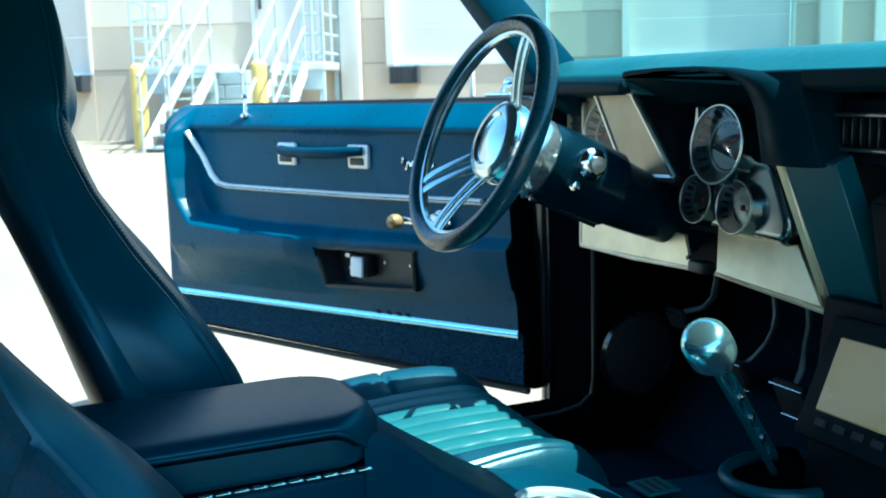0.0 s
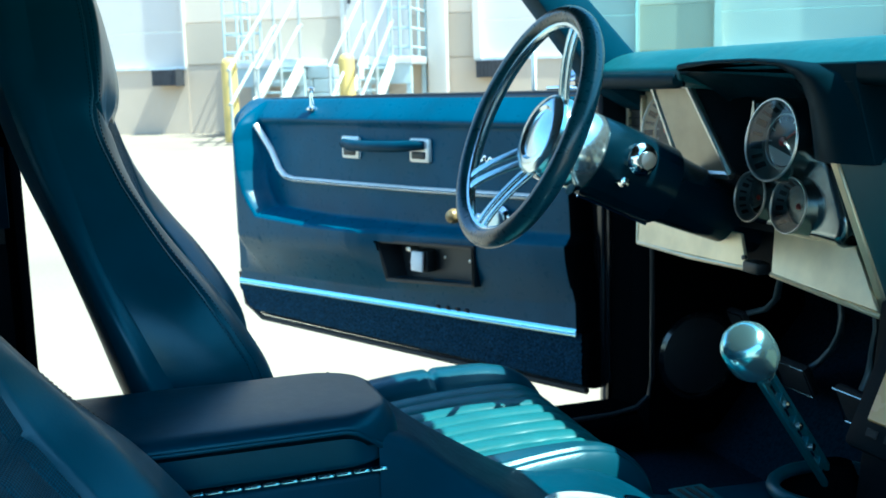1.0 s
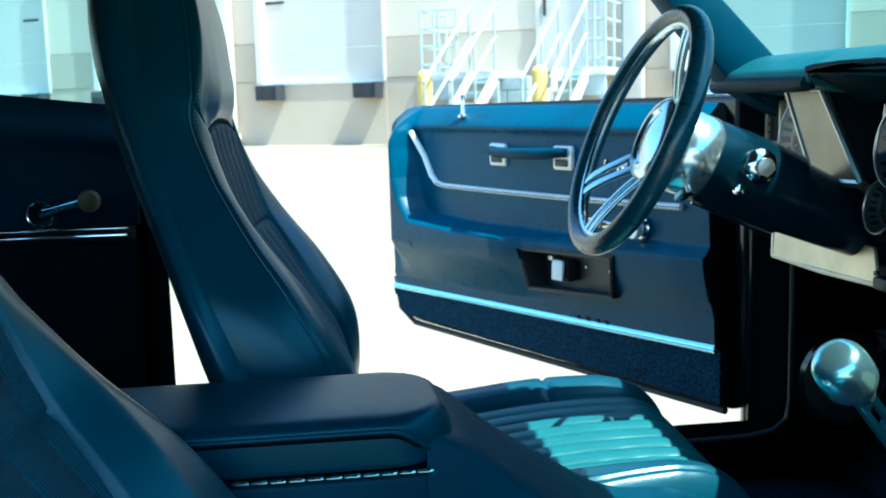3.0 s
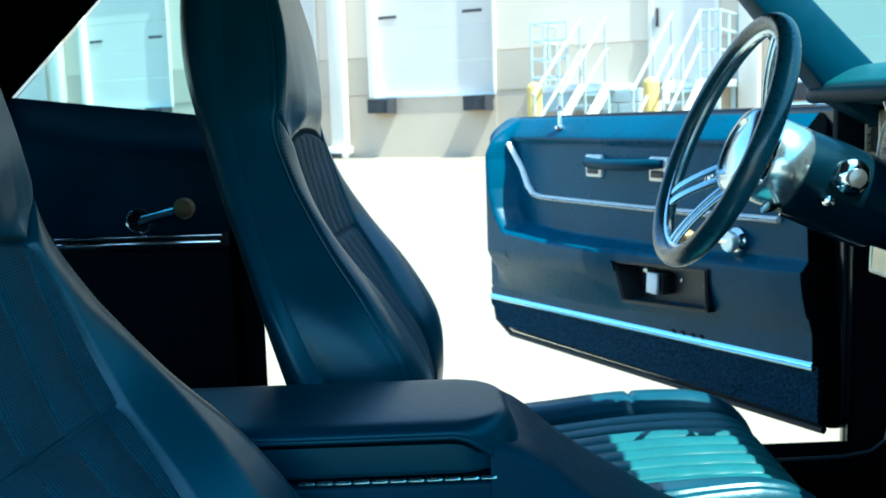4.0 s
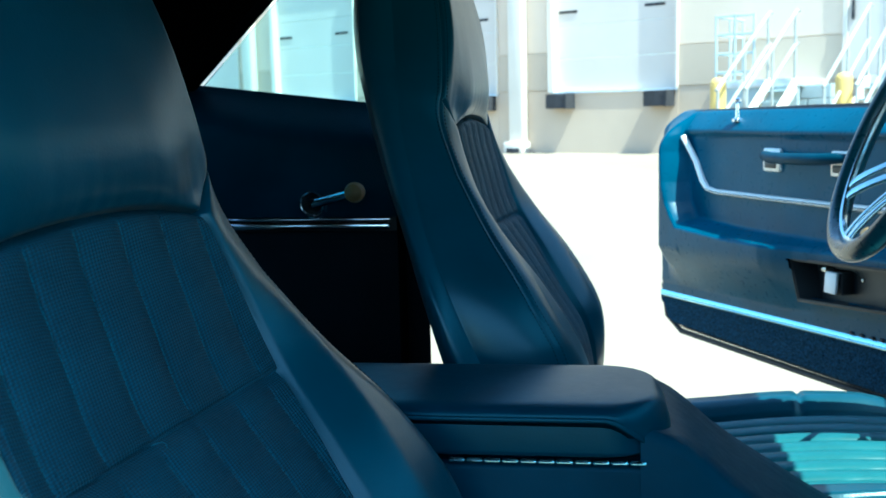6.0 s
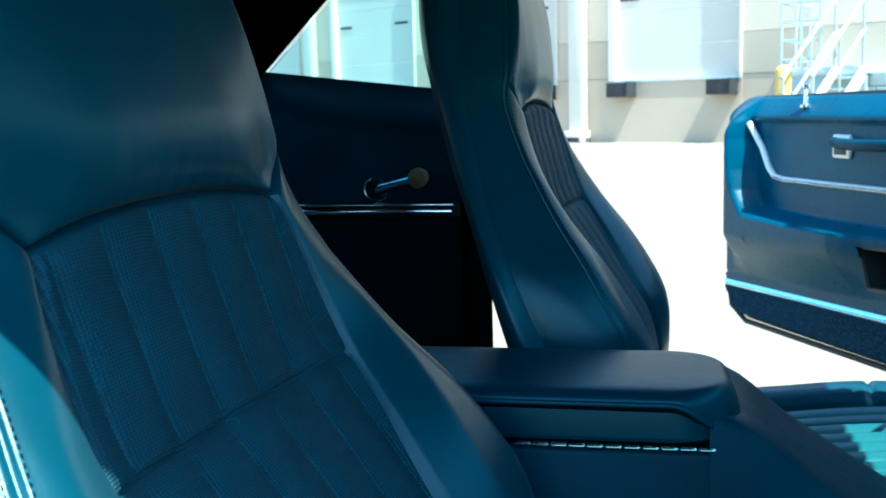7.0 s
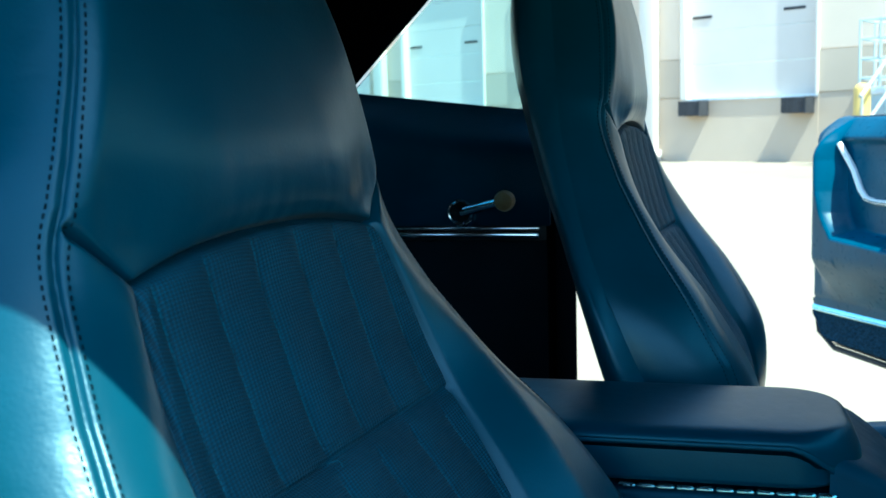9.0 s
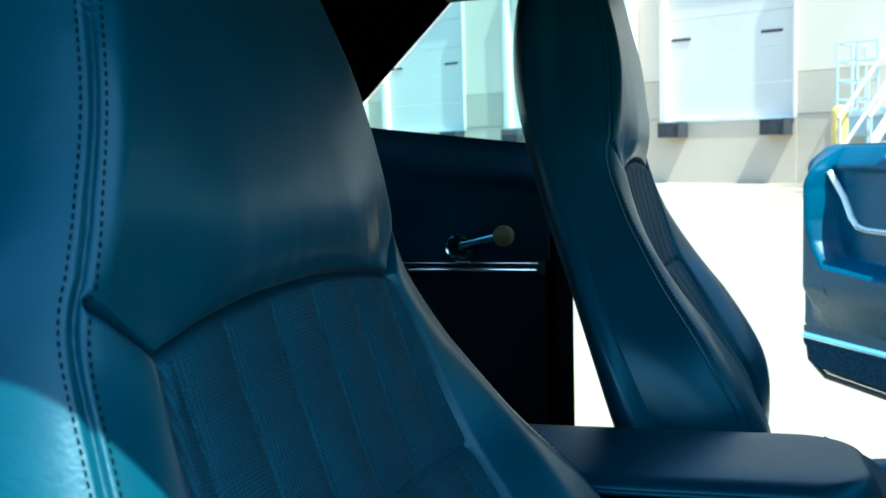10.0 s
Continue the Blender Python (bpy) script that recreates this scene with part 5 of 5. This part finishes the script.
def gauge(y, z, r, depth, label, x=0.925, tilt=8, pale=False, ring=SCALESILVER):
    m = Matrix.Translation((x, y, z)) @ Matrix.Rotation(radians(-90 + tilt), 4, "Y")
    e = thing("gauge", m, label, "gauge", "instrument gauges")
    d = depth
    part("pod", lathe([(r * 1.10, -0.012), (r * 1.05, d * 0.25), (r * 1.0, d * 0.6), (r * 0.985, d * 0.95)], seg=48, close=False), BEZEL, e, "brushed silver gauge pod")
    part("rim", lathe([(r * 0.985, d * 0.93), (r * 0.995, d * 0.97), (r * 0.975, d * 1.01), (r * 0.945, d * 1.01), (r * 0.93, d * 0.96)], seg=48, close=False), BRUSHED, e, "thin bright rim")
    part("scale_ring", lathe([(r * 0.935, d * 0.96), (r * 0.66, d * 0.50)], seg=48, close=False), ring, e, "sloping silver scale ring")
    part("inner_rim", lathe([(r * 0.67, d * 0.49), (r * 0.66, d * 0.54), (r * 0.63, d * 0.54), (r * 0.615, d * 0.47)], seg=40, close=False), BRUSHED, e)
    part("dial", lathe([(r * 0.65, d * 0.44), (r * 0.64, d * 0.46)], seg=40), DIAL, e)
    slope = math.atan2(d * 0.46, r * 0.275)
    for k in range(15):
        mm = Matrix.Rotation(radians(-140 + k * 20), 4, "Z") @ Matrix.Translation((r * 0.80, 0, d * 0.735)) @ Matrix.Rotation(-slope, 4, "Y")
        w = r * (0.085 if k % 2 == 0 else 0.045)
        part("mark", box((-r * 0.13, -w, -0.001), (r * 0.13, w, 0.0009), 0.0004, 1, mm), DIAL, e, "dark scale mark")
    for k in range(9):
        mm = Matrix.Rotation(radians(-120 + k * 30), 4, "Z")
        part("tick", box((r * 0.50, -r * 0.012, d * 0.46), (r * 0.60, r * 0.012, d * 0.46 + 0.0008), m=mm), WHITE, e, smooth=False)
    if pale:
        bm = add_prism(bmesh.new(), [(r * 0.58 * math.cos(radians(t)), r * 0.58 * math.sin(radians(t))) for t in range(100, 231, 13)], "z", d * 0.461, d * 0.461 + 0.001)
        part("pale_sector", bm, WHITE, e, "white sector set over the lower dial", smooth=False)
    bm = box((-r * 0.10, -0.0012, d * 0.46 + 0.002), (r * 0.52, 0.0012, d * 0.46 + 0.0035), m=Matrix.Rotation(radians(-60), 4, "Z"))
    part("needle", bm, RED, e, "red needle", smooth=False)
    part("needle_cap", lathe([(r * 0.11, d * 0.46), (r * 0.11, d * 0.46 + 0.005), (r * 0.05, d * 0.46 + 0.007)], seg=16), RED, e)
    lens = part("lens", lathe([(r * 0.93, d * 0.96), (r * 0.5, d * 0.985), (0.001, d * 0.995)], seg=32, close=False), CLEAR, e, "clear lens")
    lens.visible_shadow = False
    return e


gauge(0.197, 0.916, 0.058, 0.045, "large round gauge in a bright pod with red needle", pale=True)
part("bezel_body", prism(rounded([(0.292, 0.800), (0.075, 0.790), (0.066, 0.820), (0.104, 0.903), (0.26, 0.905)], 0.012), "x", 0.902, 0.944, 0.012, 5), BEZEL, dash, "rounded silver gauge housing")
gauge(0.250, 0.834, 0.037, 0.040, "small round gauge in a bright pod")
gauge(0.160, 0.830, 0.039, 0.042, "small round gauge in a bright pod")
gauge(0.578, 0.918, 0.060, 0.035, "large round gauge behind the steering wheel", x=0.965, ring=PALESILVER)
part("bezel_fin", prism([(0.268, 0.975), (0.262, 0.975), (0.250, 0.880), (0.285, 0.880)], "x", 0.900, 0.932, 0.002, 1), BEZEL, dash, "brushed silver fin")
vent = thing("dash_vent", pose(0.955, 0.688, 0.936), "rectangular black air vent in a silver frame", "air vent", "air vents")
for lo, hi in (((-0.012, -0.030, 0.034), (0.0, 0.030, 0.042)), ((-0.012, -0.030, -0.042), (0.0, 0.030, -0.034)), ((-0.012, 0.022, -0.042), (0.0, 0.030, 0.042)), ((-0.012, -0.030, -0.042), (0.0, -0.022, 0.042))):
    part("frame", box(lo, hi, 0.002), PALESILVER, vent)
part("duct", box((-0.004, -0.022, -0.034), (0.0, 0.022, 0.034)), PLASTIC, vent, smooth=False)
for k in range(5):
    part("slat", box((-0.010, -0.022, -0.028 + k * 0.0135), (-0.003, 0.022, -0.025 + k * 0.0135), 0.001, 1), PLASTIC, vent)
# padded face with an arch over the right gauges, and its cheek
arch = [(0.384, 1.0175), (0.36, 1.020), (0.29, 1.0245), (0.20, 1.024), (0.142, 1.019), (0.109, 1.008), (0.090, 0.994), (0.077, 0.973), (0.070, 0.940), (0.063, 0.906)]
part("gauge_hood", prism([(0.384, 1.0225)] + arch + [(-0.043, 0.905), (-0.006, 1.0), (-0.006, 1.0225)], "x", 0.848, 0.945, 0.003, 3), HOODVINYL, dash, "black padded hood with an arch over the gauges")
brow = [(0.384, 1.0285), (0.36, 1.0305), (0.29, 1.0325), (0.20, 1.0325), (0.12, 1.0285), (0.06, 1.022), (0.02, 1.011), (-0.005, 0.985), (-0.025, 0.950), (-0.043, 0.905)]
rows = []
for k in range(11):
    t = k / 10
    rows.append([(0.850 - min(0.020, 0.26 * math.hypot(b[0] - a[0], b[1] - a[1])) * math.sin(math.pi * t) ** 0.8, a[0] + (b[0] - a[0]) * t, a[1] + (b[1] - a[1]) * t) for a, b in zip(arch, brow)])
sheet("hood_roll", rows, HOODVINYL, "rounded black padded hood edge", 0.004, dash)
deep = [(0.377, 0.972), (0.370, 0.978), (0.330, 0.981), (0.265, 0.981), (0.205, 0.980), (0.165, 0.970), (0.143, 0.957), (0.130, 0.940), (0.122, 0.915), (0.116, 0.880)]
bm = bmesh.new()
rows = []
for k in range(5):
    u = k / 4
    rows.append([bm.verts.new((0.853 + 0.085 * u, a[0] + (b[0] - a[0]) * u, a[1] + (b[1] - a[1]) * u ** 1.4)) for a, b in zip(arch, deep)])
for a, b in zip(rows, rows[1:]):
    for i in range(len(arch) - 1):
        bm.faces.new((a[i], a[i + 1], b[i + 1], b[i]))
bmesh.ops.recalc_face_normals(bm, faces=bm.faces)
bmesh.ops.solidify(bm, geom=bm.faces[:], thickness=0.004)
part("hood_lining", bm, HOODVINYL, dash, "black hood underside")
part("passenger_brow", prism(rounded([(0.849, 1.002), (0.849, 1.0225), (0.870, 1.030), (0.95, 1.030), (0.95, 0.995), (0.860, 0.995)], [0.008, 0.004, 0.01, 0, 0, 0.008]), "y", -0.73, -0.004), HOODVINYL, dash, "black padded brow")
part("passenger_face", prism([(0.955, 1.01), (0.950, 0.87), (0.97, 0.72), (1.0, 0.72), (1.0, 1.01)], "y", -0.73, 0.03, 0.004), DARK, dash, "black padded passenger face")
part("knee_roll", prism(rounded([(0.865, 0.875), (0.90, 0.70), (0.96, 0.70), (0.96, 0.88)], 0.02), "y", -0.73, -0.10, 0.01, 2), DARK, dash)
cv = thing("centre_vent", pose(0.894, -0.108, 0.947), "black slatted centre vent with chrome bars", "air vent", "air vents")
for dz in (-0.021, 0.021):
    part("bar", tube([(-0.005, 0.085, dz), (-0.005, -0.085, dz)], 0.0030, 8), BRUSHED, cv, "chrome bar")
part("housing", box((0.004, -0.095, -0.04), (0.06, 0.082, 0.04), 0.006), DARK, cv, "black vent housing")
for k in range(12):
    part("slat", box((-0.004, -0.08 + k * 0.0138, -0.018), (0.012, -0.077 + k * 0.0138, 0.018), 0.001, 1), PLASTIC, cv)
# lower silver panels
quad_plate("lower_panel", [(0.935, 0.640, 0.775), (0.935, 0.330, 0.772), (0.925, 0.300, 0.724), (0.925, 0.628, 0.716)], SATIN, "pale silver lower panel")
part("lower_lip", tube([(0.922, 0.632, 0.718), (0.920, 0.46, 0.718), (0.920, 0.300, 0.724)], 0.0038, 8), SATIN, dash)
part("lower_lip", tube([(0.930, 0.645, 0.780), (0.922, 0.632, 0.718)], 0.0038, 8), SATIN, dash)
quad_plate("lower_panel", [(0.935, 0.250, 0.795), (0.935, 0.080, 0.790), (0.915, 0.010, 0.715), (0.915, 0.228, 0.727)], SATIN, "pale silver lower panel")
part("lower_lip", tube([(0.912, 0.230, 0.728), (0.910, 0.115, 0.720), (0.910, 0.006, 0.712)], 0.0038, 8), SATIN, dash)
part("light_switch", box((0.905, 0.255, 0.722), (0.93, 0.292, 0.740), 0.004), PLASTIC, dash)
for y, z in ((0.313, 0.738), (0.238, 0.742)):
    part("screw", lathe([(0.005, 0.0), (0.005, 0.004), (0.002, 0.005)], Matrix.Translation((0.926, y, z)) @ Matrix.Rotation(radians(-90), 4, "Y"), 12), PLASTIC, dash)
# upright of the centre stack
stack = thing("centre_stack", pose(0, 0, 0), "black centre stack with a touch screen, its tan reflection painted in", "centre stack")
part("stack_cheek", prism([(0.905, 0.735), (0.985, 0.735), (1.0, 0.46), (0.875, 0.46), (0.905, 0.72)], "y", -0.235, 0.005, 0.006), DARK, stack)
quad_plate("stack_edge", [(0.930, 0.024, 0.715), (0.930, -0.072, 0.715), (0.858, -0.057, 0.910), (0.858, 0.040, 0.906)], STACKSIDE, "black upright edge", 0.03, stack)
quad_plate("stack_edge_trim", [(0.926, 0.028, 0.713), (0.926, 0.013, 0.713), (0.854, 0.030, 0.907), (0.854, 0.044, 0.907)], SATIN, "pale edge trim", 0.008, stack)
face = Matrix.Translation((0.866, -0.13, 0.650)) @ Matrix.Rotation(radians(24), 4, "Y")
part("screen_bezel", box((-0.002, -0.10, -0.085), (0.05, 0.105, 0.075), 0.008, 2, face), DARK, stack)
part("screen", box((-0.005, -0.095, -0.048), (0.0, 0.078, 0.048), 0.002, 1, face), SCREEN, stack, "glossy screen, tan reflection put into its colour")
for k in range(5):
    part("screen_button", box((-0.005, 0.055 - k * 0.03, -0.066), (0.0, 0.072 - k * 0.03, -0.056), 0.001, 1, face), RUBBER, stack)
# footwell
def pedal(name, at, wdt, hgt, arm, label):
    m = pose(*at, 0, -25, 0)
    e = thing(name, m, label, "pedal", "pedals")
    part("pad", box((-0.008, -wdt / 2, -hgt / 2), (0.008, wdt / 2, hgt / 2), 0.006, 2), RUBBER, e)
    part("pad_trim", tube([(-0.010, s1 * wdt / 2 * 0.95, s2 * hgt / 2 * 0.93) for s1, s2 in ((-1, -1), (1, -1), (1, 1), (-1, 1))], 0.0018, 6, closed=True), BEZEL, e, "bright pad trim")
    inv = m.inverted()
    part("arm", tube([inv @ Vector(p) for p in arm], 0.009, 8, flat=0.6), PEDALSTEEL, e)


pedal("clutch_pedal", (1.20, 0.542, 0.463), 0.092, 0.062, [(1.208, 0.535, 0.470), (1.222, 0.508, 0.495), (1.225, 0.480, 0.525), (1.225, 0.460, 0.558), (1.222, 0.453, 0.590), (1.22, 0.460, 0.640), (1.20, 0.47, 0.72)], "black rubber clutch pedal with bright trim")
pedal("brake_pedal", (1.18, 0.352, 0.460), 0.082, 0.072, [(1.19, 0.366, 0.470), (1.215, 0.374, 0.505), (1.22, 0.374, 0.545), (1.22, 0.366, 0.585), (1.22, 0.371, 0.640), (1.20, 0.38, 0.72)], "black rubber brake pedal with bright trim")
pedal("parking_brake_pedal", (1.15, 0.650, 0.551), 0.055, 0.040, [(1.156, 0.635, 0.565), (1.155, 0.575, 0.585), (1.15, 0.539, 0.612), (1.15, 0.530, 0.650), (1.14, 0.53, 0.70)], "small black parking brake pedal with bright trim")
speaker = thing("kick_speaker", Matrix.Translation((1.10, 0.718, 0.47)) @ Matrix.Rotation(radians(90), 4, "X"), "round black kick panel speaker with a glossy rim", "speaker")
part("rim", lathe([(0.088, 0.0), (0.088, 0.008), (0.080, 0.012), (0.076, 0.006)], seg=40, close=False), PAINT, speaker, "glossy black rim")
part("grille", lathe([(0.078, 0.003), (0.070, 0.007), (0.002, 0.010)], seg=32), RUBBER, speaker)

# ---- unseen passenger door, swung open like the other one to block side light ----
FAR_DOOR = pose(0.967, -0.913, 0, 0, 0, -113.6)
far_shell = rounded([(-0.02, 0.352), (1.31, 0.324), (1.385, 0.41), (1.36, 0.84), (1.27, 0.975), (-0.02, 0.985)], [0.05, 0.02, 0.06, 0.12, 0.04, 0.01])
far = part("door", prism(far_shell, "y", 0.022, 0.15, 0.008), PAINT, car, "unseen open black passenger door, blocks side light")
far.matrix_world = FAR_DOOR
part("trim_panel", prism(rounded([(0.01, 0.37), (1.24, 0.345), (1.34, 0.43), (1.33, 0.83), (1.25, 0.96), (0.01, 0.97)], 0.03), "y", -0.02, 0.022, 0.012, 2), DOORSKIN, far, "black moulded vinyl panel")

# ---- rest of the body, behind and ahead of the cabin ----
sheet("boot_lid", [[(x, 0.86 * k / 4, z - 0.05 * (abs(k) / 4) ** 2.5) for k in range(-4, 5)] for x, z in ((-1.18, 1.0), (-1.6, 0.99), (-2.0, 0.95))], PAINT, "black painted boot lid")
part("tail_panel", box((-2.06, -0.90, 0.36), (-1.99, 0.90, 0.94), 0.02, 3), PAINT, car)
part("nose_panel", box((2.90, -0.90, 0.36), (2.98, 0.90, 0.86), 0.02, 3), PAINT, car)
part("underbody", box((-1.95, -0.72, 0.19), (2.85, 0.72, 0.22)), JAMB, car, smooth=False)
for x in (-1.45, 2.10):
    for sgn in (1, -1):
        m = Matrix.Translation((x, sgn * 0.70, 0.33)) @ Matrix.Rotation(radians(-90 * sgn), 4, "X")
        hub = part("wheel", lathe([(0.02, 0.06), (0.19, 0.05), (0.205, 0.09), (0.205, 0.16), (0.17, 0.15), (0.06, 0.12), (0.03, 0.15), (0.004, 0.152)], m, 28), BRUSHED, car, "silver road wheel")
        part("tyre", lathe([(0.21, 0.0), (0.30, -0.005), (0.328, 0.02), (0.33, 0.09), (0.328, 0.16), (0.30, 0.185), (0.21, 0.175)], m, 36, close=False), RUBBER, hub, "black rubber tyre")
